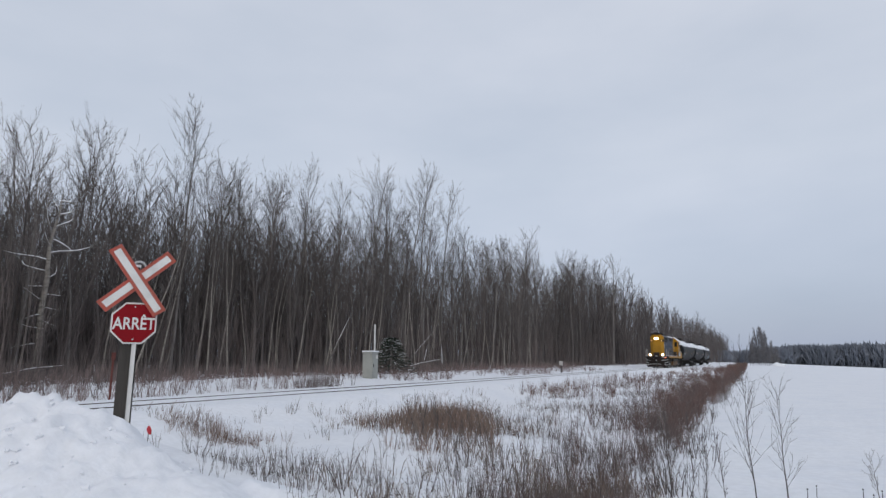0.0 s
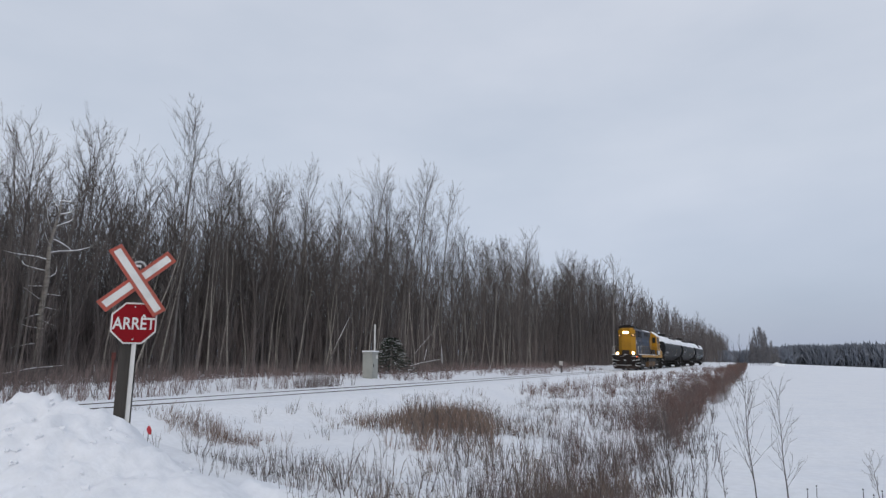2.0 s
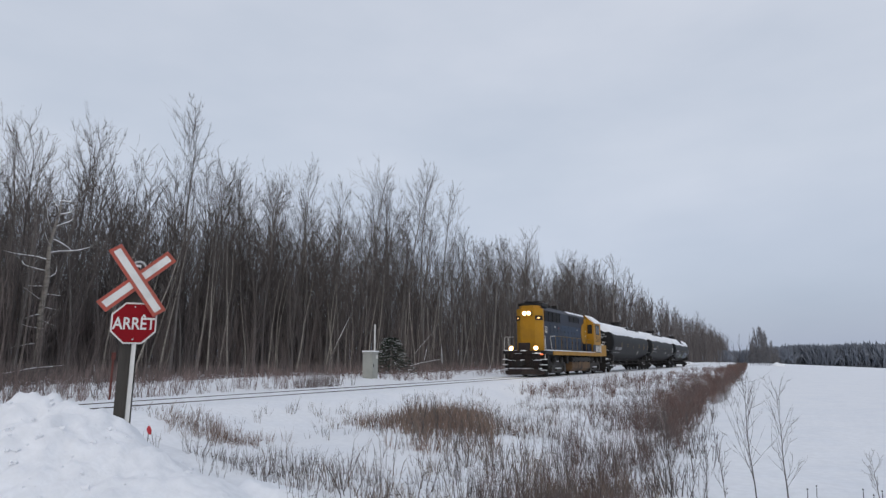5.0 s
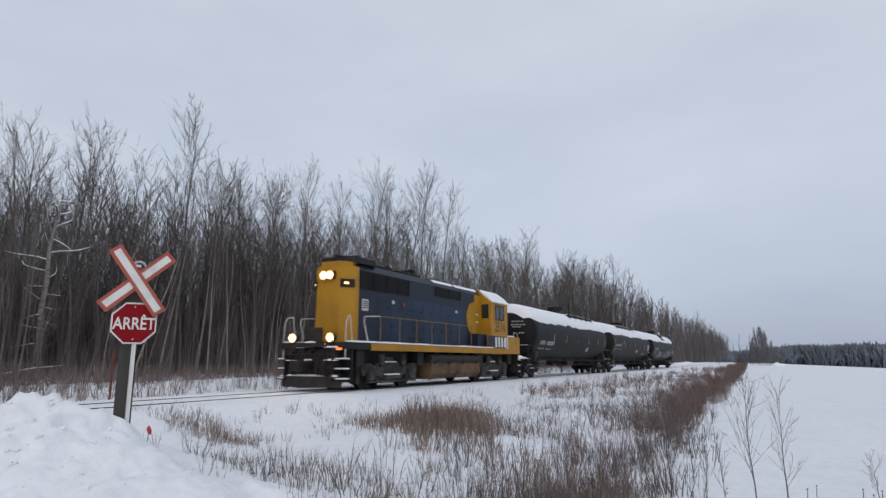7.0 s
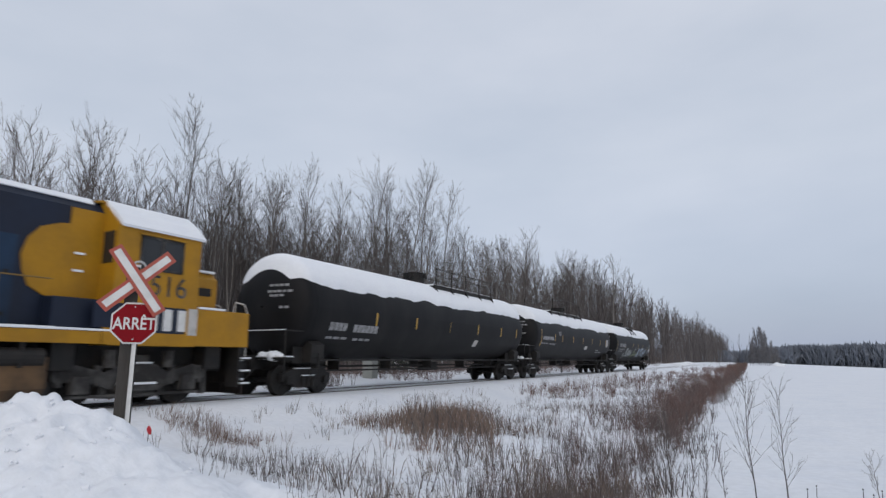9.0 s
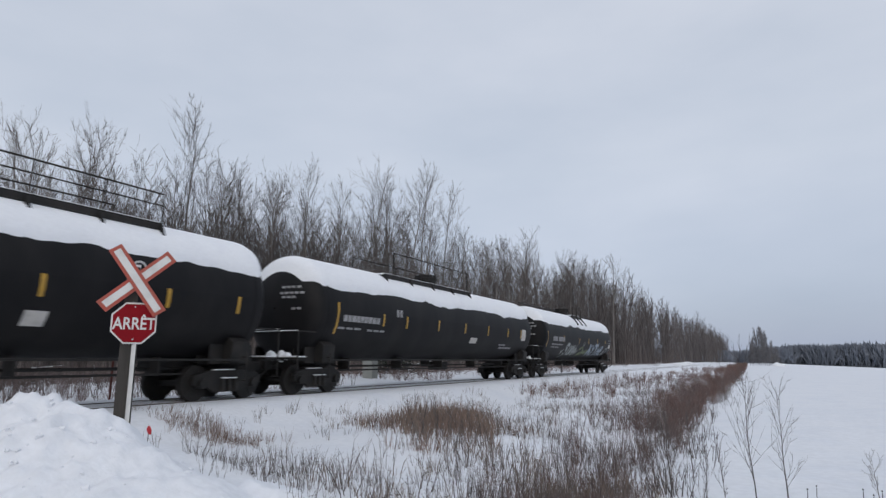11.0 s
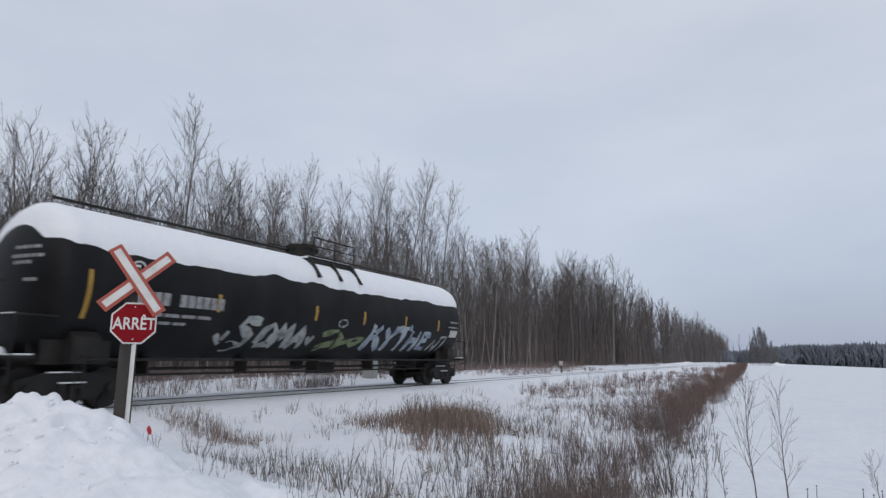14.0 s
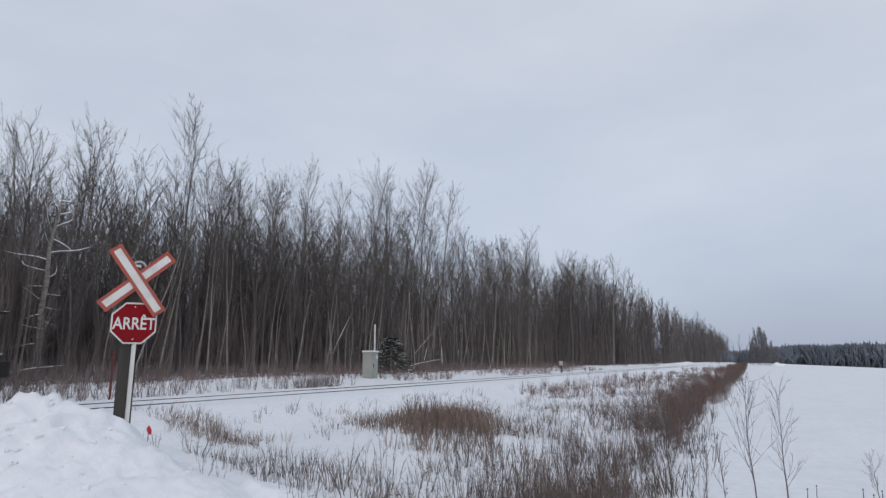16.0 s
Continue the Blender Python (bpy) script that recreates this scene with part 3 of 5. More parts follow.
def tank_car(half, label, walk_y, rails, strips, marks, plates, ridge, seed, dark=True):
    car = thing("tank_car", label, "railway car", "cars of the train")
    head = 0.62
    V, F = shell(0, half, head, 0, 6.2832, 30, 56)
    raw("tank", V, F, BLACK, car, True)
    V, F = shell(0.16, half, head, radians(25), radians(155), 170, 26, 0.16, 0.065, seed)
    tagged(raw("snow_cover", V, F, CAP, car, True), "thick white snow along the tank's top")
    # weld bands, head rims
    for y in (-half * 0.98, -half * 0.5, half * 0.02, half * 0.52, half * 0.98):
        bm = fresh()
        a = [(TR + 0.012) * 1.0, (TR + 0.012)]
        ring = []
        for k in range(57):
            t = -radians(150) + radians(300) * k / 56 + radians(-90)
            ring.append([bm.verts.new((math.cos(t) * (TR + 0.009), y + d, TZ + math.sin(t) * (TR + 0.009))) for d in (-0.035, 0.035)])
        for p, q in zip(ring, ring[1:]):
            bm.faces.new((p[0], p[1], q[1], q[0]))
        part("weld_band", bm, BLACK, car)
    ends = half - 0.45
    for s in (-1, 1):
        # saddle, bolster and stub sill over each truck
        bm = fresh()
        prism(bm, [(-1.45, 1.0), (-1.5, 1.55), (-1.2, 1.75), (1.2, 1.75), (1.5, 1.55), (1.45, 1.0)], "y", s * ends - 0.3, s * ends + 0.3)
        box(bm, -0.28, 0.28, s * (ends - 1.9), s * (half + 1.2), 0.78, 1.22, 0.02)
        for x in (-1.1, -0.6, 0.6, 1.1):
            box(bm, x - 0.02, x + 0.02, s * ends - 0.75, s * ends + 0.75, 0.98, 1.5)
        part("bolster", bm, GRIME, car)
        freight_truck(car, s * ends)
        # end platform, rails, ladder, brake wheel, coupler
        bm = fresh()
        box(bm, -1.45, 1.45, s * (half + 0.55), s * (half + 1.05), 1.10, 1.16, 0.01)
        for x in np.linspace(-1.35, 1.35, 10):
            box(bm, x - 0.015, x + 0.015, s * (half + 0.55), s * (half + 1.05), 1.05, 1.12)
        part("end_platform", bm, GRIME, car)
        bm = fresh()
        box(bm, -1.4, 1.4, s * (half + 0.57), s * (half + 1.03), 1.162, 1.20, 0.015)
        rod(bm, (-1.43, s * (half + 1.02), 1.985), (1.43, s * (half + 1.02), 1.985), 0.02, n=6)
        part("rail_snow", bm, CAP, car, "snow lying on the end platform and rail")
        bm = fresh()
        for x in (-1.45, 1.45):
            pipe(bm, [(x, s * (half + 1.02), 0.62), (x, s * (half + 1.02), 1.97), (x, s * (half + 0.2), 1.97)], 0.022)
            for z in (0.62, 0.92):
                rod(bm, (x - 0.22 * (1 if x > 0 else -1), s * (half + 1.02), z), (x, s * (half + 1.02), z), 0.018, n=6)
        rod(bm, (-1.45, s * (half + 1.02), 1.97), (1.45, s * (half + 1.02), 1.97), 0.022, n=6)
        part("end_handrail", bm, GRIME, car)
        bm = fresh()
        for x in (1.32, 1.62):
            rod(bm, (x, s * (half - 0.35), 0.5), (x, s * (half - 0.35), 1.3), 0.02, n=6)
        for z in (0.52, 0.84, 1.16):
            rod(bm, (1.32, s * (half - 0.35), z), (1.62, s * (half - 0.35), z), 0.02, n=6)
        part("side_ladder", bm, GRIME, car)
        bm = fresh()
        box(bm, -0.12, 0.12, s * (half + 1.1), s * (half + 1.75), 0.74, 1.0, 0.04)
        box(bm, -0.2, 0.1, s * (half + 1.62), s * (half + 1.88), 0.70, 1.05, 0.05)
        pipe(bm, [(0.35, s * (half + 1.1), 0.85), (0.3, s * (half + 1.45), 0.5), (0.1, s * (half + 1.7), 0.55)], 0.025)
        part("coupler", bm, GRIME, car)
    bm = fresh()
    bmesh.ops.create_circle(bm, segments=24, radius=0.28, cap_ends=False, matrix=pose(-0.6, half + 1.1, 1.75, 90))
    rim = [v.co.copy() for v in bm.verts]
    bm.clear()
    pipe(bm, rim + rim[:1], 0.018, 5)
    for k in range(0, 24, 6):
        rod(bm, rim[k], (-0.6, half + 1.1, 1.75), 0.012, n=5)
    box(bm, -0.7, -0.5, half + 0.75, half + 1.08, 1.45, 1.9, 0.03)
    part("brake_wheel", bm, GRIME, car)
    # safety rails and train line below the tank
    for x in (1.5, -1.5):
        bm = fresh()
        pipe(bm, [(x, -ends, 1.08), (x, ends, 1.08)], 0.03)
        part("side_rail", bm, GRIME, car)
    bm = fresh()
    pipe(bm, [(0.75, -ends, 0.72), (0.75, ends, 0.72)], 0.03)
    pipe(bm, [(0.35, -ends, 0.86), (0.35, ends, 0.86)], 0.04)
    for y in np.linspace(-ends + 2, ends - 2, 5):
        box(bm, 0.3, 0.8, y - 0.03, y + 0.03, 0.72, 1.15)
    part("brake_pipe", bm, GRIME, car)
    bm = fresh()
    rod(bm, (0, -0.2, 0.78), (0, -0.2, 1.15), 0.22, n=16)
    part("bottom_outlet", bm, GRIME, car)
    bm = fresh()
    box(bm, -0.3, 0.3, 0.6, 1.5, 0.62, 1.02, 0.05)
    part("brake_reservoir", bm, GRIME, car)
    # manway with its platform and rails
    y0, y1 = walk_y
    leg = 1.0 if y1 - y0 < 5 else 0.25
    bm = fresh()
    rod(bm, (0, -0.15, TZ + TR - 0.1), (0, -0.15, TZ + TR + 0.52), 0.46, n=28)
    rod(bm, (0, -0.15, TZ + TR + 0.50), (0, -0.15, TZ + TR + 0.60), 0.52, n=28)
    for k in range(8):
        a = k * 0.785
        box(bm, 0.5 * math.cos(a) - 0.04, 0.5 * math.cos(a) + 0.04, -0.15 + 0.5 * math.sin(a) - 0.04, -0.15 + 0.5 * math.sin(a) + 0.04, TZ + TR + 0.36, TZ + TR + 0.62)
    part("manway", bm, GRIME, car)
    for s in (-1, 1):
        bm = fresh()
        box(bm, s * 0.62, s * 1.05, y0, y1, TZ + TR - 0.06, TZ + TR - 0.01, 0.01)
        box(bm, s * 1.03, s * 1.07, y0, y1, TZ + TR - (0.40 if leg == 1.0 else 0.16), TZ + TR + 0.03)
        for y in np.linspace(y0 + 0.05, y1 - 0.05, 3 if y1 - y0 < 5 else 5):
            prism(bm, [(s * 0.75, TZ + TR - 0.03), (s * 1.12, TZ + TR - 0.03), (s * (1.12 + 0.48 * leg), TZ + TR - 0.22 - 0.48 * leg), (s * (1.10 + 0.38 * leg), TZ + TR - 0.24 - 0.48 * leg), (s * (1.0 + 0.1 * leg), TZ + TR - 0.36), (s * 0.75, TZ + TR - 0.2)], "y", y - 0.03 - 0.03 * leg, y + 0.03 + 0.03 * leg)
        part("top_walkway", bm, GRIME, car)
        bm = fresh()
        box(bm, s * 0.64, s * 1.02, y0 + 0.03, y1 - 0.03, TZ + TR - 0.008, TZ + TR + 0.06, 0.02)
        part("walkway_snow", bm, CAP, car, "snow lying on the walkway")
    for s in (-1, 1):
        bm = fresh()
        a, b, h = rails
        zt = TZ + TR + h
        pipe(bm, [(s * 1.05, a, zt - 0.55), (s * 1.05, a, zt), (s * 1.05, b, zt), (s * 1.05, b, zt - 0.55)], 0.024)
        if b - a < 6.5:
            rod(bm, (s * 1.05, a, zt - 0.3), (s * 1.05, b, zt - 0.3), 0.018, n=6)
        for y in np.linspace(a, b, 3 if b - a < 5 or b - a > 6.5 else 5):
            rod(bm, (s * 1.05, y, TZ + TR - 0.1), (s * 1.05, y, zt), 0.022, n=6)
        part("walkway_rail", bm, GRIME, car)
    if ridge:
        bm = fresh()
        rod(bm, (-0.35, ridge[0], TZ + TR + 0.44), (-0.35, ridge[1], TZ + TR + 0.44), 0.04, n=6)
        for y in np.linspace(ridge[0], ridge[1], 9):
            rod(bm, (-0.35, y, TZ + TR - 0.1), (-0.35, y, TZ + TR + 0.44), 0.02, n=6)
        part("top_pipe", bm, GRIME, car)
    for k, y in enumerate(strips):
        lo, hi = (1.95, 3.0) if k == 0 and y < -half + 0.9 else (2.32, 2.78)
        part("reflector_strip", on_tank(fresh(), y - 0.05, y + 0.05, lo, hi), AMBER, car)
    # stencils and a box on the leading head
    for z, x0, n in ((3.42, 0.25, 4), (3.22, 0.2, 5), (3.08, 0.3, 3), (2.7, 0.7, 2)):
        for k in range(n):
            xa = x0 + k * 0.19
            part("stencil_bar", on_head(fresh(), half, head, xa, xa + 0.15, z, z + 0.075), STENCIL, car)
    bm = fresh()
    rr = random.Random(seed)
    for k in range(7):
        x, y = rr.uniform(0.1, 1.3), -half - 0.75 - rr.uniform(0, 0.25)
        w, hh = rr.uniform(0.08, 0.24), rr.uniform(0.06, 0.2)
        bmesh.ops.create_icosphere(bm, subdivisions=2, radius=1, matrix=Matrix.Translation((x, y, 1.2)) @ Matrix.Diagonal((w, 0.14, hh, 1)))
    part("platform_snow", bm, CAP, car, "clumps of snow on the end platform", True)
    for y, z, w, h in marks:
        part("stencil_bar", on_tank(fresh(), y, y + w, z, z + h), STENCIL, car)
    for y, z, w, h in plates:
        part("placard", on_tank(fresh(), y, y + w, z, z + h, 0.02), PLATE, car)
    return car


def bars(y, z, w, n, h, gap):
    """A line of unreadable lettering as plain bars."""
    k = w / n
    return [(y + i * k, z, k * (1 - gap), h) for i in range(n)]


car_a = tank_car(9.1, "long black tank car with thick snow along its top", (-0.2, 6.2), (0.0, 6.2, 0.78), (-5.6, -2.75, 0.2, 3.2, 6.1, 8.3),
                 bars(-8.2, 2.06, 0.95, 4, 0.26, 0.15) + bars(-6.9, 2.04, 1.5, 6, 0.26, 0.12) + bars(-8.2, 1.78, 1.2, 3, 0.08, 0.2) + bars(-6.7, 1.76, 1.1, 3, 0.08, 0.2), [(3.0, 1.75, 0.45, 0.3)], None, 3)
car_b = tank_car(9.55, "black tank car with pale markings and snow along its top", (-5.3, 2.4), (-4.6, 2.2, 0.95), (-8.9, -6.15, -4.5, -1.86, 0.76, 3.41, 6.05, 8.0),
                 bars(-8.6, 2.38, 2.2, 9, 0.22, 0.12) + bars(-8.8, 2.12, 1.4, 3, 0.07, 0.2) + bars(-7.1, 2.10, 1.2, 3, 0.07, 0.2) + bars(5.2, 1.86, 0.9, 3, 0.07, 0.1) + bars(5.4, 1.70, 1.8, 4, 0.08, 0.1) + bars(-5.3, 2.72, 0.5, 2, 0.28, 0.3),
                 [(1.5, 1.9, 0.75, 0.26), (8.1, 2.2, 0.62, 0.62)], None, 8)
car_c = tank_car(8.85, "black tank car with sprayed lettering and snow on top", (-1.0, 1.35), (-0.75, 1.5, 0.72), (-8.6, -5.1, -1.2, 1.42, 4.2, 6.9),
                 bars(-7.5, 2.36, 0.95, 4, 0.30, 0.18) + bars(-6.3, 2.36, 1.4, 6, 0.30, 0.18) + bars(-7.6, 2.10, 2.4, 5, 0.08, 0.15) + bars(-7.6, 1.92, 1.7, 4, 0.07, 0.2) + bars(8.0, 2.72, 0.8, 2, 0.07, 0.1) + bars(7.8, 2.5, 1.0, 3, 0.06, 0.1), [(8.0, 2.1, 0.7, 0.3)], (-8.5, 8.6), 14)
# plain sprayed shapes on the last car
for pts, w, m in [
    ([(-4.9, 1.75), (-4.65, 1.55), (-4.5, 1.85)], 0.16, SPRAY), ([(-3.45, 2.15), (-3.95, 2.2), (-4.15, 2.0), (-3.7, 1.75), (-3.8, 1.5), (-4.4, 1.45)], 0.27, SPRAY),
    ([(-3.35, 1.55), (-3.2, 1.95), (-2.9, 2.12), (-2.75, 1.9), (-2.9, 1.55), (-3.3, 1.48)], 0.24, SPRAY), ([(-2.75, 1.45), (-2.5, 2.15), (-2.4, 1.75), (-2.1, 2.15), (-2.15, 1.45)], 0.23, SPRAY),
    ([(-2.0, 1.45), (-1.6, 2.12), (-1.45, 1.45)], 0.23, SPRAY), ([(-1.85, 1.7), (-1.5, 1.7)], 0.15, SPRAY), ([(-1.3, 1.8), (-1.1, 1.6), (-1.0, 1.85)], 0.16, SPRAY),
]:
    part("sprayed_shape", stroke(fresh(), pts, w * (1.35 if m is SPRAY_B else 1.0)), m, car_c)
for pts, w, m in [
    ([(-0.6, 1.9), (0.1, 2.05), (0.5, 1.8), (-0.1, 1.65), (-0.6, 1.45)], 0.20, SPRAY_G), ([(0.2, 1.5), (0.8, 1.75), (1.2, 1.6), (1.6, 1.75)], 0.18, SPRAY_G), ([(-0.4, 1.55), (0.4, 1.6), (1.3, 1.85), (1.7, 1.8)], 0.16, SPRAY_G),
    ([(0.0, 2.3), (0.15, 2.42), (0.4, 2.42), (0.5, 2.3), (0.35, 2.2), (0.1, 2.2), (0.0, 2.3)], 0.07, SPRAY),
]:
    part("sprayed_shape", stroke(fresh(), pts, w * (1.35 if m is SPRAY_B else 1.0)), m, car_c)
for pts, w, m in [
    ([(1.9, 1.45), (2.2, 2.35)], 0.24, SPRAY_B), ([(2.0, 1.85), (2.7, 2.3)], 0.22, SPRAY_B), ([(2.4, 1.9), (2.9, 1.45)], 0.22, SPRAY_B), ([(3.0, 2.25), (3.3, 1.85), (3.8, 2.3)], 0.20, SPRAY_B), ([(3.3, 1.85), (3.2, 1.45)], 0.20, SPRAY_B),
]:
    part("sprayed_shape", stroke(fresh(), pts, w * (1.35 if m is SPRAY_B else 1.0)), m, car_c)
for pts, w, m in [
    ([(3.8, 2.25), (4.8, 2.35)], 0.20, SPRAY_B), ([(4.3, 2.3), (4.1, 1.45)], 0.22, SPRAY_B), ([(4.7, 1.45), (4.9, 2.25)], 0.20, SPRAY_B), ([(4.8, 1.85), (5.4, 1.9)], 0.17, SPRAY_B), ([(5.3, 1.45), (5.5, 2.25)], 0.20, SPRAY_B),
    ([(6.4, 2.1), (5.8, 2.2), (5.75, 1.6), (6.3, 1.55)], 0.18, SPRAY_B), ([(5.8, 1.88), (6.2, 1.9)], 0.14, SPRAY_B), ([(6.6, 1.5), (6.9, 1.95), (7.1, 1.5), (7.4, 2.0)], 0.12, SPRAY), ([(7.3, 2.05), (7.9, 2.1), (7.5, 1.5)], 0.10, SPRAY)]:
    part("sprayed_shape", stroke(fresh(), pts, w * (1.35 if m is SPRAY_B else 1.0)), m, car_c)


DULL = material("dirty_yellow_rail", (0.22, 0.13, 0.03), 0.6, tint=(0.10, 0.07, 0.03), scale=5)


def locomotive():
    loco = thing("locomotive", "diesel locomotive in worn yellow and blue, long hood leading", "locomotive")
    H, top = 0.93, 4.74
    # long hood
    bm = fresh()
    prism(bm, [(-H, 1.7), (-H, top - 0.28), (-H + 0.26, top), (H - 0.26, top), (H, top - 0.28), (H, 1.7)], "y", -6.95, 3.9)
    part("long_hood", bm, BLUE, loco, "dark blue long hood, faded and patched")
    bm = fresh()
    lo = [(-H - 0.004, -6.9), (-H - 0.004, -7.12), (-0.52, -7.55), (0.52, -7.55), (H + 0.004, -7.12), (H + 0.004, -6.9)]
    prism(bm, lo, "z", 1.7, top - 0.2)
    prism(bm, [(x * 0.8, y + 0.06) for x, y in lo], "z", top - 0.22, top + 0.004)
    nose = part("hood_end", bm, YELLOW, loco, "yellow hood end with lit headlight")
    # headlight, number boards, ditch lights
    bm = fresh()
    box(bm, -0.34, 0.34, -7.68, -7.5, 4.04, 4.36, 0.06)
    hl = part("headlight", bm, GRIME, loco)
    for x in (-0.15, 0.15):
        bm = fresh()
        rod(bm, (x, -7.72, 4.2), (x, -7.66, 4.2), 0.088, n=18)
        part("lens", bm, HEADLIGHT, hl, "glowing warm headlight lens")
        # wider emissive disc behind the lens, added as its glare halo
        bm = fresh()
        rod(bm, (x, -7.70, 4.2), (x, -7.65, 4.2), 0.17, n=18)
        part("glare_ring", bm, GLARE_RING, hl, "amber ring imitating the glare around the lamp")
    for s in (-1, 1):
        bm = fresh()
        d = Vector((s * (H - 0.52), 0.43, 0)).normalized()
        nrm = Vector((s * 0.43, -(H - 0.52), 0)).normalized()
        c = Vector((s * 0.725, -7.335, 3.90))
        m = Matrix((( d.x, nrm.x, 0, c.x), (d.y, nrm.y, 0, c.y), (0, 0, 1, c.z), (0, 0, 0, 1)))
        bmesh.ops.create_cube(bm, size=1, matrix=m @ Matrix.Diagonal((0.54, 0.10, 0.30, 1)))
        nb = part("number_board", bm, GRIME, loco)
        bm = fresh()
        for q in (-0.04,):
            bmesh.ops.create_cube(bm, size=1, matrix=m @ Matrix.Translation((q, 0.052, 0)) @ Matrix.Diagonal((0.17, 0.01, 0.08, 1)))
        part("number_light", bm, NUMLIGHT, nb, "small glowing amber number light")
        bm = fresh()
        rod(bm, (s * 0.86, -8.22, 1.86), (s * 0.86, -8.42, 1.86), 0.15, 0.17, 18)
        box(bm, s * 0.86 - 0.05, s * 0.86 + 0.05, -8.4, -8.25, 1.6, 1.76)
        dl = part("ditch_light", bm, GRIME, loco)
        bm = fresh()
        rod(bm, (s * 0.86, -8.45, 1.86), (s * 0.86, -8.415, 1.86), 0.092, n=18)
        part("lens", bm, HEADLIGHT, dl, "glowing warm ditch light lens")
        # glare halo of the ditch light, added as an emissive disc
        bm = fresh()
        rod(bm, (s * 0.86, -8.435, 1.86), (s * 0.86, -8.41, 1.86), 0.165, n=18)
        part("glare_ring", bm, GLARE_RING, dl, "amber ring imitating the glare around the lamp")
    # radiator grilles and intake on the hood's upper sides
    for s in (-1, 1):
        for a, b, z0, z1, n in ((-6.8, -5.12, 3.72, 4.42, 9), (-5.0, -3.35, 3.75, 4.42, 9), (-1.0, 1.55, 3.98, 4.44, 6)):
            bm = fresh()
            box(bm, s * (H - 0.02), s * (H + 0.012), a, b, z0, z1)
            g = part("grille", bm, BLACK, loco, "black radiator grille")
            bm = fresh()
            for k in range(n):
                z = z0 + (z1 - z0) * (k + 0.5) / n
                box(bm, s * (H + 0.0), s * (H + 0.035), a + 0.03, b - 0.03, z - 0.012, z + 0.012)
            for y in (a, (a + b) / 2, b):
                box(bm, s * H, s * (H + 0.04), y - 0.02, y + 0.02, z0, z1)
            part("louvre", bm, BLACK, g)
        # engine room doors over the repainted stretch
        bm = fresh()
        box(bm, s * (H - 0.02), s * (H + 0.008), -5.7, 2.15, 1.74, 3.62, 0.004)
        part("blue_patch", bm, BLUE_NEW, loco, "brighter blue repainted patch")
        y = -5.6
        for k in range(9):
            bm = fresh()
            box(bm, s * (H - 0.01), s * (H + 0.016), y + 0.02, y + 0.80, 1.82, 3.55 if k < 7 else 3.0, 0.006)
            dr = part("engine_door", bm, BLUE_NEW, loco)
            for ya, yb, za, zb in ((0.08, 0.12, 2.3, 2.48), (0.66, 0.74, 1.95, 2.02), (0.66, 0.74, 3.1 if k < 7 else 2.8, 3.18 if k < 7 else 2.88)):
                bm = fresh()
                box(bm, s * (H + 0.014), s * (H + 0.037), y + ya, y + yb, za, zb)
                part("latch", bm, GRIME, dr)
            y += 0.86
        bm = fresh()
        box(bm, s * H, s * (H + 0.02), -6.68, -6.28, 2.92, 3.36)
        nt = part("notice_panel", bm, PLATE, loco, "white notice panel with unreadable lines")
        bm = fresh()
        for z in (3.02, 3.10, 3.18, 3.26):
            box(bm, s * (H + 0.02), s * (H + 0.022), -6.64, -6.32, z, z + 0.035)
        part("notice_line", bm, GRIME, nt)
        for y, z, mt in ((-3.75, 3.36, MARKER), (-4.55, 3.40, WHITE), (1.1, 3.40, WHITE)):
            bm = fresh()
            box(bm, s * H, s * (H + 0.024), y - 0.09, y + 0.09, z - 0.07, z + 0.07)
            part("small_notice", bm, PLATE if mt is WHITE else OLD_RED, loco)
        # the rounded yellow panel in front of the cab
        out = [(3.9, 2.42), (2.75, 2.42), (2.42, 2.6), (2.28, 2.9), (2.22, 3.25), (2.32, 3.6), (2.55, 3.88), (2.9, 4.02), (3.15, 4.06), (3.15, 4.44), (3.9, 4.44)]
        bm = fresh()
        prism(bm, out, "x", s * H, s * (H + 0.03))
        part("yellow_panel", bm, YELLOW, loco, "yellow panel with a rounded edge")
        bm = fresh()
        box(bm, s * H, s * (H + 0.4), 2.75, 3.85, 1.72, 2.4, 0.03)
        part("battery_box", bm, BLUE, loco)
        bm = fresh()
        for q in (3.02, 3.15):
            box(bm, s * (H + 0.03), s * (H + 0.06), q - 0.11 + (3.4 - q), q + 0.11 + (3.4 - q) , 3.0 + (q - 3.02) * 3, 3.05 + (q - 3.02) * 3)
        part("ledge_snow", bm, CAP, loco, "snow on a small ledge")
    # roof gear
    bm = fresh()
    prism(bm, [(-0.86, -7.0), (-0.86, -5.7), (-0.5, -5.35), (0.5, -5.35), (0.86, -5.7), (0.86, -7.0), (0.5, -7.25), (-0.5, -7.25)], "z", top - 0.02, top + 0.20)
    part("radiator_hatch", bm, GRIME, loco, "black radiator fan hatch")
    for y in (-6.4, -4.3, -2.9):
        bm = fresh()
        rod(bm, (0, y, top), (0, y, top + (0.27 if y < -6 else 0.16)), 0.62, n=24)
        for k in range(6):
            a = k * 1.047
            rod(bm, (0, y, top + 0.21 + (0.14 if y < -6 else 0)), (0.58 * math.cos(a), y + 0.58 * math.sin(a), top + 0.21 + (0.14 if y < -6 else 0)), 0.03, n=4)
        part("roof_fan", bm, GRIME, loco)
    bm = fresh()
    rod(bm, (0, -1.65, top), (0, -1.65, top + 0.42), 0.16, 0.2, 16)
    box(bm, -0.3, 0.3, -2.05, -1.3, top, top + 0.2, 0.04)
    part("exhaust_stack", bm, GRIME, loco)
    bm = fresh()
    box(bm, -0.5, 0.5, -0.6, 0.4, top - 0.02, top + 0.13, 0.03)
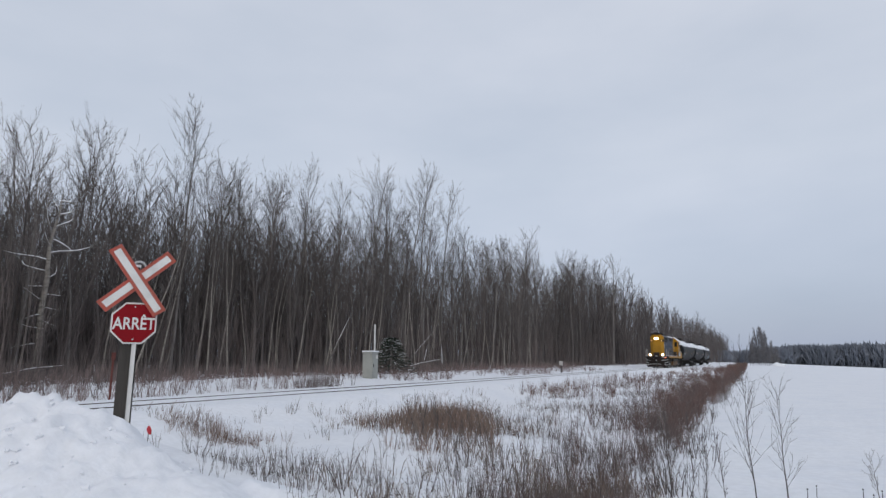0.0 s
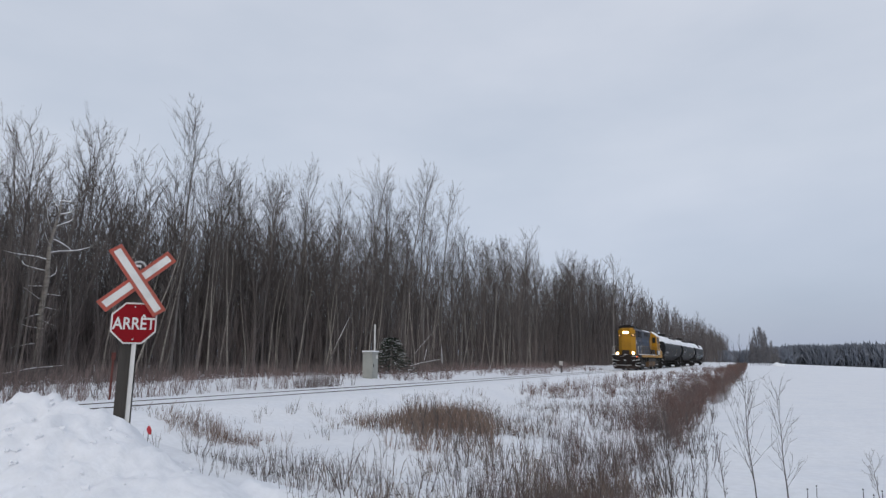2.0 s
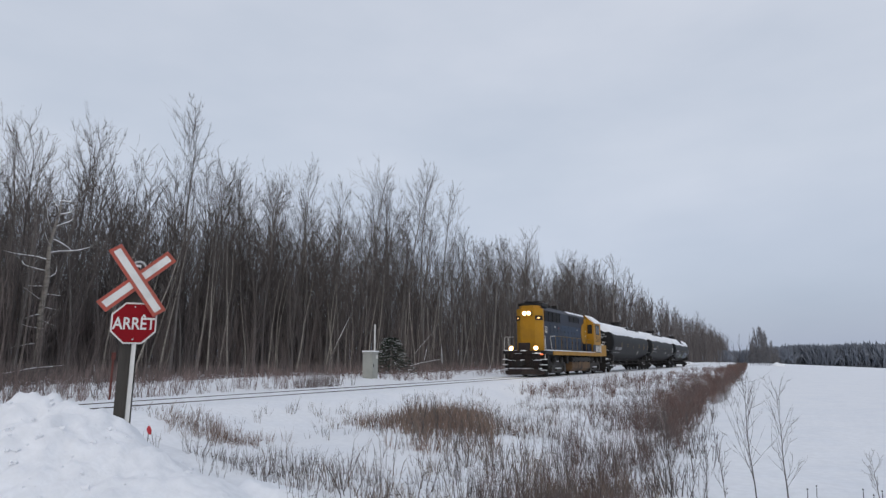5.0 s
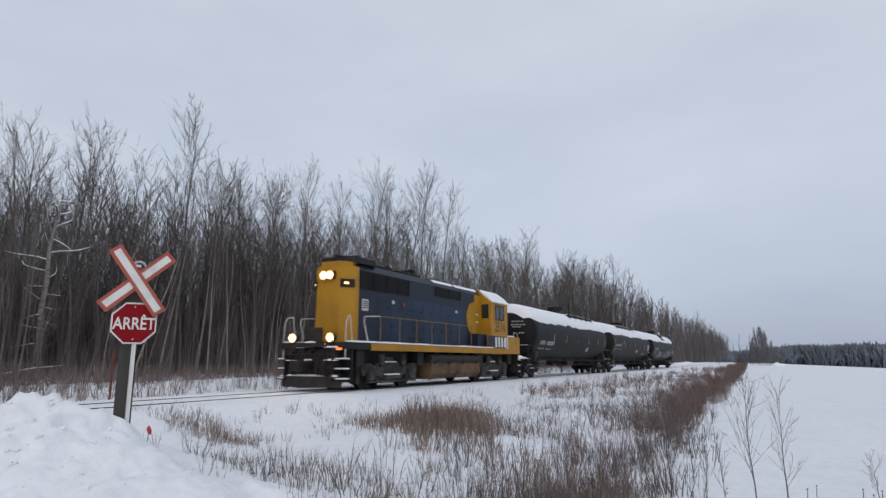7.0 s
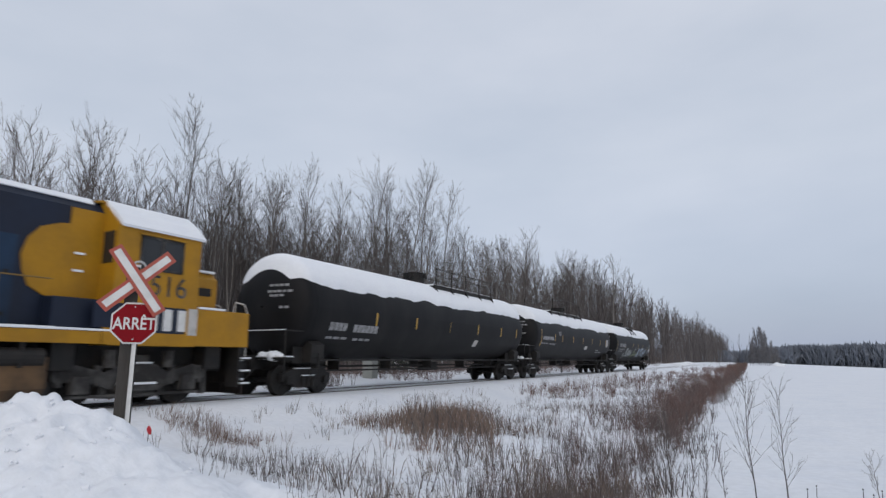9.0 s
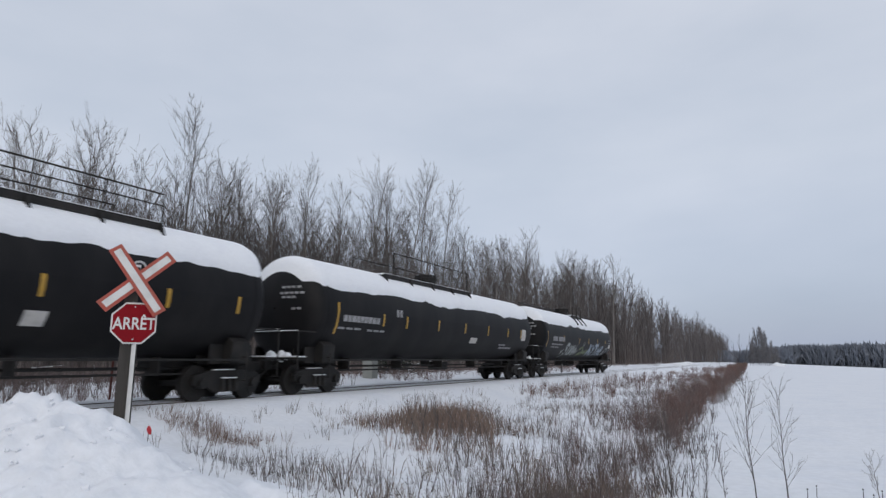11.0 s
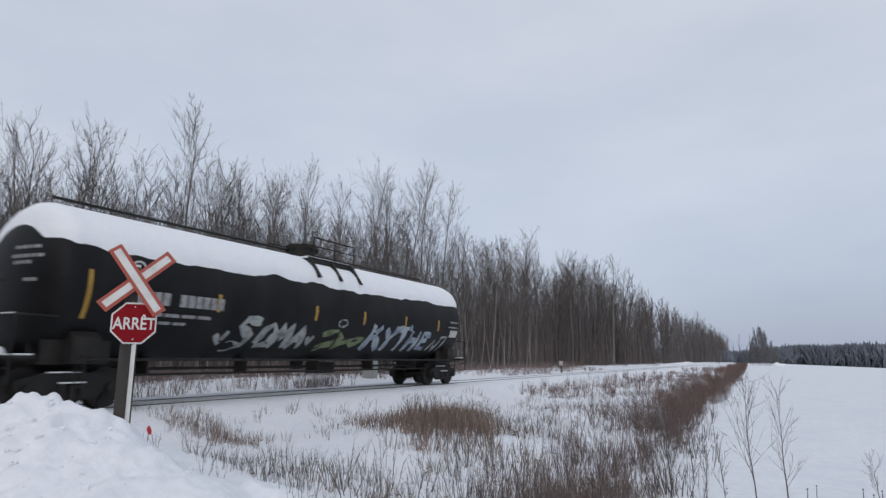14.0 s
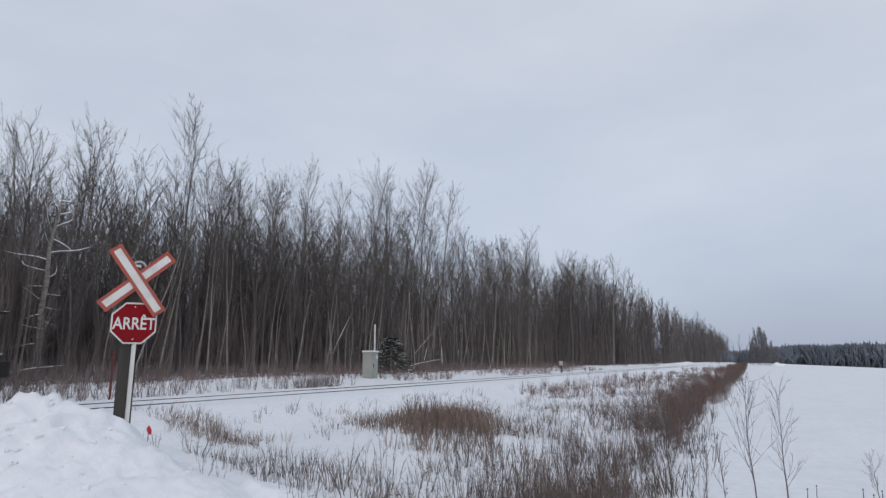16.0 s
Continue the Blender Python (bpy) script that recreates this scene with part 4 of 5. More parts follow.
    box(bm, -0.4, 0.4, 1.3, 2.0, top - 0.02, top + 0.12, 0.03)
    part("roof_hatch", bm, GRIME, loco)
    for a, b in ((-0.95, 0.95), (1.25, 3.7)):
        bm = fresh()
        prism(bm, [(0.45, top + 0.003), (0.66, top + 0.004), (0.80, top - 0.12), (0.82, top - 0.10), (0.68, top + 0.035), (0.45, top + 0.02)], "y", a, b)
        part("roof_snow", bm, CAP, loco, "thin snow along the hood's roof edge")
    # horn
    bm = fresh()
    for x in (-0.12, 0, 0.12):
        rod(bm, (x, 3.2, top + 0.12), (x, 2.85, top + 0.12), 0.03, 0.08, 10)
    rod(bm, (0, 3.2, top - 0.02), (0, 3.2, top + 0.12), 0.03)
    part("horn", bm, GRIME, loco)
    # cab
    C, c0, c1 = 1.55, 3.9, 6.18
    bm = fresh()
    prism(bm, [(-C, 1.4), (-C, 4.12), (-0.86, 4.72), (0.86, 4.72), (C, 4.12), (C, 1.4)], "y", c0, c1)
    cab = part("cab", bm, YELLOW, loco, "yellow driver's cab with chamfered roof")
    for s in (-1, 1):
        bm = fresh()
        prism(bm, [(s * 0.82, 4.735), (s * 1.60, 4.10), (s * 1.62, 4.16), (s * 1.35, 4.44), (s * 0.86, 4.80)], "y", c0 + 0.05, c1 + 0.08)
        part("cab_roof_snow", bm, CAP, cab, "snow on the cab's sloping roof")
    bm = fresh()
    box(bm, -0.9, 0.9, c0 - 0.12, c1 + 0.1, 4.70, 4.76, 0.02)
    part("cab_roof", bm, YELLOW, cab)
    for s in (-1, 1):
        for y0_, y1_ in ((4.50, 5.02), (5.08, 5.62)):
            bm = fresh()
            box(bm, s * (C - 0.01), s * (C + 0.015), y0_, y1_, 3.22, 3.94, 0.01)
            w = part("side_window", bm, DARK_GLASS, cab)
            bm = fresh()
            for a, b, c, d in ((y0_ - 0.03, y1_ + 0.03, 3.92, 3.98), (y0_ - 0.03, y1_ + 0.03, 3.17, 3.23), (y0_ - 0.035, y0_ + 0.02, 3.19, 3.96), (y1_ - 0.02, y1_ + 0.035, 3.19, 3.96)):
                box(bm, s * C, s * (C + 0.03), a, b, c, d)
            part("window_frame", bm, DUSTY, w)
        for yy, yn in ((c0, -1), (c1, 1)):
            bm = fresh()
            box(bm, s * 1.02, s * 1.42, yy + yn * 0.015, yy - yn * 0.02, 3.25, 4.0, 0.01)
            part("end_window", bm, DARK_GLASS, cab)
        bm = fresh()
        box(bm, s * C, s * (C + 0.05), 4.42, 5.7, 3.99, 4.03)
        part("window_awning", bm, YELLOW, cab)
    for x in (-0.45, 0.45):
        bm = fresh()
        box(bm, x - 0.36, x + 0.36, c1 - 0.02, c1 + 0.015, 3.5, 4.1, 0.01)
        part("windscreen", bm, DARK_GLASS, cab)
    # lower side panels with the road number and plain white bars
    for s in (-1, 1):
        bm = fresh()
        box(bm, s * 0.9, s * (C + 0.004), c1, 7.95, 1.42, 2.36, 0.02)
        box(bm, s * (C - 0.005), s * (C + 0.004), 3.75, c1, 1.42, 2.36)
        pn = part("side_panel", bm, YELLOW, loco, "yellow lower side panel")
        bm = fresh()
        box(bm, s * C, s * (C + 0.008), 3.5, 4.38, 1.78, 2.34)
        box(bm, s * C, s * (C + 0.006), 4.36, 5.85, 1.70, 2.33)
        part("dark_panel", bm, BLUE, pn, "dark blue field behind plain white bars")
        for y0 in (4.42, 4.82, 5.22, 5.62):
            bm = fresh()
            box(bm, s * (C + 0.007), s * (C + 0.012), y0, y0 + 0.24, 1.76, 2.28)
            part("white_bar", bm, WHITE, pn, "plain white bar")
        bm = fresh()
        box(bm, s * C, s * (C + 0.010), 5.93, 6.2, 1.68, 2.34)
        part("pale_patch", bm, PLATE, pn)
        bm = fresh()
        box(bm, s * 1.0, s * (C + 0.02), c1 + 0.05, 7.1, 2.36, 2.42, 0.02)
        part("ledge_snow", bm, CAP, pn)
    m = Matrix.Translation((C + 0.006, 5.12, 2.80)) @ NEAR
    flat_text("2516", 0.72, DUSTY, cab, m, "road_number")
    # short hood
    bm = fresh()
    prism(bm, [(-0.92, 1.7), (-0.92, 3.25), (-0.7, 3.45), (0.7, 3.45), (0.92, 3.25), (0.92, 1.7)], "y", c1, 7.3)
    sh = part("short_hood", bm, YELLOW, loco)
    bm = fresh()
    box(bm, 0.9, 0.935, 6.35, 7.1, 2.78, 3.0)
    part("louvre", bm, GRIME, sh)
    bm = fresh()
    box(bm, -0.85, 0.85, c1 + 0.03, 7.28, 3.43, 3.50, 0.03)
    part("hood_snow", bm, CAP, sh)
    # deck, sills and walkway snow
    bm = fresh()
    box(bm, -1.5, 1.5, -8.3, 7.95, 1.46, 1.7, 0.01)
    box(bm, -0.4, 0.4, -8.2, 8.2, 0.95, 1.5)
    box(bm, -0.85, 0.85, -7.6, 7.6, 0.78, 1.48)
    for y in (-7.2, -2.9, 3.1, 7.0):
        box(bm, -1.3, 1.3, y - 0.25, y + 0.25, 0.85, 1.46, 0.03)
    part("underframe", bm, GRIME, loco)
    for s in (-1, 1):
        bm = fresh()
        box(bm, s * 1.49, s * 1.53, -6.85, 3.75, 1.42, 1.69, 0.008)
        part("side_sill", bm, YELLOW, loco)
        bm = fresh()
        rr = random.Random(5)
        y = -8.1
        while y < 3.6:
            L = rr.uniform(0.35, 0.9)
            box(bm, s * 1.30, s * 1.56, y, y + L, 1.695, 1.735 + rr.uniform(0, 0.03), 0.015)
            y += L * rr.choice((0.97, 0.98, 1.06))
        tagged(part("walkway_snow", bm, CAP, loco, "snow lying along the walkway edge"), kind="stuff")
        # handrail
        pts = [(s * 1.5, -7.05, 1.75), (s * 1.5, -7.3, 2.45), (s * 1.5, -7.25, 2.64), (s * 1.5, -6.3, 2.70)]
        bm = fresh()
        pipe(bm, pts, 0.024)
        part("end_rail", bm, PLATE, loco, "pale painted rail end")
        bm = fresh()
        rod(bm, (s * 1.5, -6.3, 2.70), (s * 1.5, 2.6, 2.72), 0.016, n=6)
        part("handrail", bm, DULL, loco)
        for y in (-6.25, -4.9, -3.6, -2.3, -1.0, 0.3, 1.6):
            bm = fresh()
            rod(bm, (s * 1.5, y, 1.7), (s * 1.5, y, 2.71), 0.018, n=6)
            part("stanchion", bm, DULL, loco)
        # front and rear corner rails and steps
        for yy, yn in ((-8.25, -1), (8.0, 1)):
            for x in ((1.42,) if yn < 0 else (0.45, 1.42)):
                bm = fresh()
                pipe(bm, [(s * x, yy, 1.1 if x > 1 else 1.7), (s * x, yy, 2.35), (s * x, yy - yn * 0.12, 2.6), (s * (x - 0.1), yy - yn * 0.35, 2.66), (s * (x - 0.1), yy - yn * 0.5, 1.75)], 0.02)
                part("corner_rail", bm, PLATE, loco, "pale painted corner grab rail")
            bm = fresh()
            for k, z in enumerate((0.42, 0.76, 1.10)):
                box(bm, s * 1.08, s * 1.52, yy - 0.22, yy + 0.22, z - 0.03, z, 0.006)
            box(bm, s * 1.06, s * 1.08, yy - 0.3, yy + 0.3, 0.35, 1.5)
            box(bm, s * 1.05, s * 1.52, yy - yn * 0.30 - 0.02, yy - yn * 0.30 + 0.02, 0.35, 1.5)
            part("step_well", bm, GRIME, loco)
            bm = fresh()
            for z in (0.42, 0.76, 1.10):
                box(bm, s * 1.1, s * 1.5, yy - 0.18, yy + 0.16, z + 0.002, z + 0.05, 0.02)
            tagged(part("step_snow", bm, CAP, loco, "snow caked on the steps"), kind="stuff")
    # pilots, plough, couplers, hoses
    for yy, yn in ((-8.3, -1), (8.0, 1)):
        bm = fresh()
        box(bm, -1.06, 1.06, yy - 0.06, yy + 0.06, 0.45, 1.5, 0.02)
        box(bm, -0.75, 0.75, yy + yn * 0.02, yy + yn * 0.28, 1.52, 1.66, 0.02)
        part("pilot", bm, PILOT, loco)
        bm = fresh()
        prism(bm, [(-1.35, yy + yn * 0.05), (0, yy + yn * 0.55), (1.35, yy + yn * 0.05), (1.35, yy), (0, yy + yn * 0.45), (-1.35, yy)], "z", 0.14, 0.52)
        part("snow_plough", bm, PILOT, loco)
        bm = fresh()
        box(bm, -0.13, 0.13, yy, yy + yn * 0.75, 0.76, 1.02, 0.03)
        box(bm, -0.22, 0.12, yy + yn * 0.62, yy + yn * 0.88, 0.70, 1.06, 0.05)
        part("coupler", bm, GRIME, loco)
        for x in (-0.75, -0.6, 0.5, 0.65, 0.8):
            bm = fresh()
            pipe(bm, [(x, yy + yn * 0.08, 1.25), (x, yy + yn * 0.28, 1.0), (x * 0.95, yy + yn * 0.3, 0.7), (x * 0.9, yy + yn * 0.2, 0.55)], 0.028)
            part("air_hose", bm, GRIME, loco)
        bm = fresh()
        rr = random.Random(17)
        for k in range(9):
            x, z = rr.uniform(-0.95, 0.95), rr.uniform(0.62, 1.4)
            box(bm, x - rr.uniform(0.04, 0.14), x + rr.uniform(0.04, 0.14), yy + yn * 0.05, yy + yn * rr.uniform(0.12, 0.24), z, z + rr.uniform(0.06, 0.2), 0.01)
        pipe(bm, [(-1.2, yy + yn * 0.12, 1.2), (-1.0, yy + yn * 0.2, 1.28), (1.0, yy + yn * 0.2, 1.28), (1.2, yy + yn * 0.12, 1.2)], 0.022)
        part("pilot_gear", bm, PILOT, loco, "hose brackets and uncoupling lever")
        bm = fresh()
        box(bm, -0.42, 0.42, yy - yn * 0.05, yy + yn * 0.03, 1.66, 2.22, 0.05)
        part("drop_step", bm, PILOT, loco)
        bm = fresh()
        rr = random.Random(9)
        for k in range(16):
            x, z = rr.uniform(-1.2, 1.2), rr.choice((0.5, 0.55, 1.05, 1.5, 1.67))
            w = rr.uniform(0.08, 0.3)
            box(bm, x - w, x + w, yy + yn * 0.07, yy + yn * rr.uniform(0.12, 0.26), z, z + rr.uniform(0.03, 0.08), 0.015)
        tagged(part("pilot_snow", bm, CAP, loco, "snow caked on the pilot and plough"), kind="stuff")
    bm = fresh()
    box(bm, 1.1, 1.3, -8.36, -8.3, 1.42, 1.5)
    part("marker_lamp", bm, MARKER, loco)
    # fuel tank and reservoirs
    bm = fresh()
    prism(bm, [(-1.2, 0.27), (-1.42, 0.50), (-1.42, 1.12), (-1.2, 1.2), (1.2, 1.2), (1.42, 1.12), (1.42, 0.50), (1.2, 0.27)], "y", -2.2, 2.75)
    part("fuel_tank", bm, RUSTY, loco, "rust-stained tan fuel tank")
    for s in (-1, 1):
        bm = fresh()
        rod(bm, (s * 1.34, -2.35, 1.13), (s * 1.34, 2.65, 1.13), 0.19, n=14)
        for y in (-1.9, -0.6, 0.8, 2.2):
            box(bm, s * 1.14, s * 1.5, y - 0.03, y + 0.03, 0.92, 1.44)
        part("air_reservoir", bm, GRIME, loco)
    # two-axle trucks
    for yc in (-4.95, 4.95):
        t = fresh()
        for s in (-1, 1):
            x0, x1 = s * 1.0, s * 1.16
            prism(t, [(-1.95, 0.62), (-1.95, 0.86), (-1.55, 0.98), (-0.8, 0.80), (-0.45, 0.98), (0.45, 0.98), (0.8, 0.80), (1.55, 0.98), (1.95, 0.86), (1.95, 0.62), (1.0, 0.55), (0.7, 0.42), (-0.7, 0.42), (-1.0, 0.55)], "x", x0, x1)
            for y in (-1.37, 1.37):
                box(t, s * 1.05, s * 1.28, y - 0.2, y + 0.2, 0.34, 0.72, 0.03)
                rod(t, (s * 1.1, y - 0.42, 0.5), (s * 1.1, y - 0.42, 0.95), 0.09, n=8)
                rod(t, (s * 1.1, y + 0.42, 0.5), (s * 1.1, y + 0.42, 0.95), 0.09, n=8)
            box(t, s * 1.1, s * 1.3, -0.55, 0.55, 0.36, 0.5, 0.03)
            for y in (-2.0, -0.74, 0.74, 2.0):
                box(t, s * 0.7, s * 1.05, y - 0.09, y + 0.09, 0.22, 0.85, 0.02)
            rod(t, (s * 1.22, -1.7, 0.28), (s * 1.22, 1.7, 0.28), 0.035, n=6)
            box(t, s * 0.3, s * 1.0, -0.6, 0.6, 0.2, 0.62, 0.03)
            rod(t, (s * 1.2, -0.75, 0.9), (s * 1.2, -0.75, 1.3), 0.14, n=10)
            rod(t, (s * 1.2, 0.75, 0.9), (s * 1.2, 0.75, 1.3), 0.14, n=10)
        box(t, -1.0, 1.0, -0.4, 0.4, 0.6, 1.2, 0.03)
        tr = part("truck", t, DUSTY, loco, "dusty grey locomotive truck")
        tr.location = (0, yc, 0)
        for y in (-1.37, 1.37):
            wheelset(tr, y, 0.51)
        sn = fresh()
        for s in (-1, 1):
            box(sn, s * 1.02, s * 1.14, -0.4, 0.4, 0.985, 1.03, 0.015)
            box(sn, s * 1.12, s * 1.29, -0.5, 0.45, 0.505, 0.56, 0.02)
        tagged(part("frozen_snow", sn, CAP, tr), kind="stuff")
    return loco


loco = locomotive()
TRAIN = [(loco, 4.33), (car_a, 24.0), (car_b, 45.55), (car_c, 67.05)]


def run(t):
    """How far along the track the train's reference stands at t seconds."""
    return -10.333 * (t - 9) + 0.0331 * (t - 9) ** 2


def motions():
    for ob, a in TRAIN:
        rows = []
        for i in range(33):
            y = a + run(i * 0.5)
            x0, x1 = float(track_x(y - 6)), float(track_x(y + 6))
            rows.append((i * 0.5, pose((x0 + x1) / 2, y, 0.0, 0, 0, math.degrees(math.atan2(x0 - x1, 12)))))
        walk(ob, rows)
    for ob, y, r in rolling:
        walk(ob, [(i / 30, pose(0, y, r, math.degrees((run(0) - run(i / 30)) / r))) for i in range(481)])


# ---- the crossing sign ----
RED = material("red_sign_face", (0.24, 0.006, 0.012), 0.6, tint=(0.19, 0.006, 0.012), scale=4, amount=0.5, spec=0.12)
RED_EDGE = material("faded_red_border", (0.42, 0.075, 0.05), 0.5, tint=(0.30, 0.09, 0.06), scale=5, amount=0.6)
OLD_WOOD = material("weathered_dark_wood", (0.062, 0.056, 0.05), 0.9, tint=(0.03, 0.027, 0.024), scale=5, amount=0.8, bump=0.5, bump_scale=30, stretch=(1, 1, 0.15))
ZINC = material("galvanised_steel", (0.52, 0.53, 0.54), 0.45, 0.6, tint=(0.36, 0.37, 0.38), scale=8)
SIGN_AT = pose(-8.35, 5.72, 0, 0, 0, math.degrees(math.atan2(7.27, 4.98)))  # local -y looks towards the road


def octagon(r, y0, y1):
    bm = fresh()
    k = r / math.cos(math.pi / 8)
    prism(bm, [(k * math.cos(math.pi / 8 + i * math.pi / 4), k * math.sin(math.pi / 8 + i * math.pi / 4)) for i in range(8)], "y", y0, y1)
    return bm


def crossing_sign():
    sign = thing("crossing_sign", "railway crossing sign with red stop board on a wooden post", "road sign", at=SIGN_AT)
    bm = fresh()
    box(bm, -0.16, 0.02, 0.03, 0.20, -0.5, 2.46, 0.008)
    part("post", bm, OLD_WOOD, sign, "weathered dark square wooden post")
    bm = fresh()
    box(bm, -0.17, 0.03, 0.02, 0.21, 2.46, 2.50, 0.015)
    part("post_snow", bm, CAP, sign)
    bm = fresh()
    box(bm, -0.005, 0.055, -0.012, 0.0, -0.4, 1.4)
    box(bm, -0.005, 0.005, -0.012, 0.03, -0.4, 1.4)
    part("white_strip", bm, WHITE, sign, "white reflective strip on the post")
    bm = fresh()
    box(bm, 0.055, 0.075, -0.01, 0.05, -0.42, 1.4)
    part("channel", bm, GRIME, sign)
    bm = fresh()
    arch = [(0.10 * math.cos(a) + 0.0, 0.10, 2.44 + 0.12 * math.sin(a)) for a in np.linspace(-0.3, 3.44, 9)]
    pipe(bm, arch, 0.018, 6)
    part("bracket", bm, ZINC, sign, "pale steel bracket at the post's top")
    stop = part("stop_board", octagon(0.305, -0.035, -0.028), WHITE, sign, "white-edged red stop board")
    stop.location = (0, 0, 1.61)
    part("red_face", octagon(0.282, -0.041, -0.036), RED, stop)
    flat_text("ARRÊT", 0.225, WHITE, stop, Matrix.Translation((0.005, -0.044, -0.015)) @ pose(0, 0, 0, 90) @ Matrix.Diagonal((0.84, 1.10, 1, 1)), bold=0.004)
    for z in (-0.24, 0.24):
        bm = fresh()
        rod(bm, (0, -0.047, z), (0, -0.036, z), 0.012, n=8)
        part("bolt", bm, ZINC, stop)
    for ang, y, half in ((42.5, -0.060, 0.605), (-55.0, -0.085, 0.59)):
        bm = fresh()
        box(bm, -half, half, y, y + 0.015, -0.10, 0.10)
        arm = part("crossbuck_arm", bm, RED_EDGE, sign, "white crossbuck board with faded red border")
        arm.matrix_basis = pose(-0.005, 0, 2.243, 0, -ang, 0)
        bm = fresh()
        box(bm, -half + 0.05, half - 0.05, y - 0.004, y - 0.0005, -0.052, 0.052)
        part("white_band", bm, WHITE, arm)
    return sign


crossing_sign()

# broken lumps lying on the ploughed bank
gc = np.random.RandomState(77)
clod = []
for i in range(6):
    bm = fresh()
    bmesh.ops.create_icosphere(bm, subdivisions=2, radius=1)
    for vv in bm.verts:
        vv.co *= 0.7 + 0.6 * noise.noise(vv.co * 1.7 + Vector((i * 7.1, 0, 0)))
    bm.verts.ensure_lookup_table()
    clod.append((np.array([v.co[:] for v in bm.verts]) * (1, 1, 0.7), np.array([[v.index for v in f.verts] for f in bm.faces])))
    bm.free()
pl = []
for k in range(420):
    x, y = gc.uniform(-10.5, -5.6), gc.normal(3.6, 0.85)
    pl.append((k % 6, x, y, gc.uniform(0, 6.28), 0.008 + 0.06 * gc.uniform() ** 3))
scatter(clod, pl, "snow_clods", SNOW, "broken lumps of snow on the ploughed bank", "snow")

# ---- trackside things ----
CABINET = material("pale_grey_green_cabinet", (0.36, 0.37, 0.34), 0.55, tint=(0.25, 0.26, 0.24), scale=2, amount=0.6)
bx, by = -19.0, 26.9
bz = float(ground_z(bx, by))
cab_box = thing("relay_cabinet", "pale grey steel relay cabinet beside the track", "cabinet", at=pose(bx, by, bz, 0, 0, 8))
cab_box.scale = (0.84, 0.84, 1.0)
bm = fresh()
box(bm, -0.34, 0.34, -0.40, 0.40, -0.05, 1.30, 0.02)
part("body", bm, CABINET, cab_box)
bm = fresh()
box(bm, 0.342, 0.362, -0.36, 0.36, 0.08, 1.24, 0.008)
dr = part("door", bm, CABINET, cab_box)
bm = fresh()
box(bm, 0.362, 0.40, -0.30, -0.26, 0.55, 0.75, 0.01)
part("handle", bm, GRIME, dr)
bm = fresh()
box(bm, 0.342, 0.366, 0.10, 0.32, 1.0, 1.18)
part("notice", bm, WHITE, cab_box)
bm = fresh()
box(bm, -0.40, 0.40, -0.46, 0.46, 1.30, 1.37, 0.03)
part("lid", bm, CABINET, cab_box)
bm = fresh()
box(bm, -0.38, 0.38, -0.44, 0.44, 1.37, 1.43, 0.025)
part("lid_snow", bm, CAP, cab_box)
mast = thing("white_mast", "slim white mast standing behind the relay cabinet", "mast", at=pose(-19.4, 27.85, float(ground_z(-19.4, 27.85))))
bm = fresh()
rod(bm, (0, 0, -0.2), (0, 0, 2.9), 0.055, 0.045, 10)
part("pole", bm, WHITE, mast)

STAKE = material("rust_red_stake", (0.12, 0.03, 0.022), 0.7, tint=(0.1, 0.03, 0.02), scale=8)
st = thing("marker_stake", "rusty red marker stake in the weeds", "stake", at=pose(-17.0, 11.1, float(ground_z(-17, 11.1))))
bm = fresh()
box(bm, -0.02, 0.02, -0.025, 0.025, -0.2, 1.35, 0.006)
part("shaft", bm, STAKE, st)
bm = fresh()
box(bm, -0.03, 0.03, -0.05, 0.05, 1.15, 1.36, 0.01)
part("head", bm, STAKE, st)
FLAG = material("bright_red_plastic", (0.55, 0.02, 0.03), 0.4, tint=(0.45, 0.02, 0.03), scale=8)
fl = thing("red_flag_marker", "small red plastic flag marker in the snow", "flag", at=pose(-7.9, 5.79, float(ground_z(-7.9, 5.79))))
bm = fresh()
rod(bm, (0, 0, -0.1), (0, 0, 0.22), 0.006, n=6)
part("wire", bm, GRIME, fl)
bm = fresh()
prism(bm, [(0, 0.12), (0.045, 0.10), (0.055, 0.16), (0.0, 0.22), (-0.03, 0.17)], "y", -0.012, 0.012)
part("flag", bm, FLAG, fl)
wp = thing("whistle_post", "small white trackside board on a short post", "post", at=pose(-18.0, 57.2, float(ground_z(-18, 57.2))))
bm = fresh()
box(bm, -0.05, 0.05, -0.05, 0.05, -0.2, 1.0)
part("post", bm, OLD_WOOD, wp)
bm = fresh()
box(bm, -0.18, 0.18, -0.08, -0.05, 0.8, 1.2, 0.02)
part("board", bm, PLATE, wp)

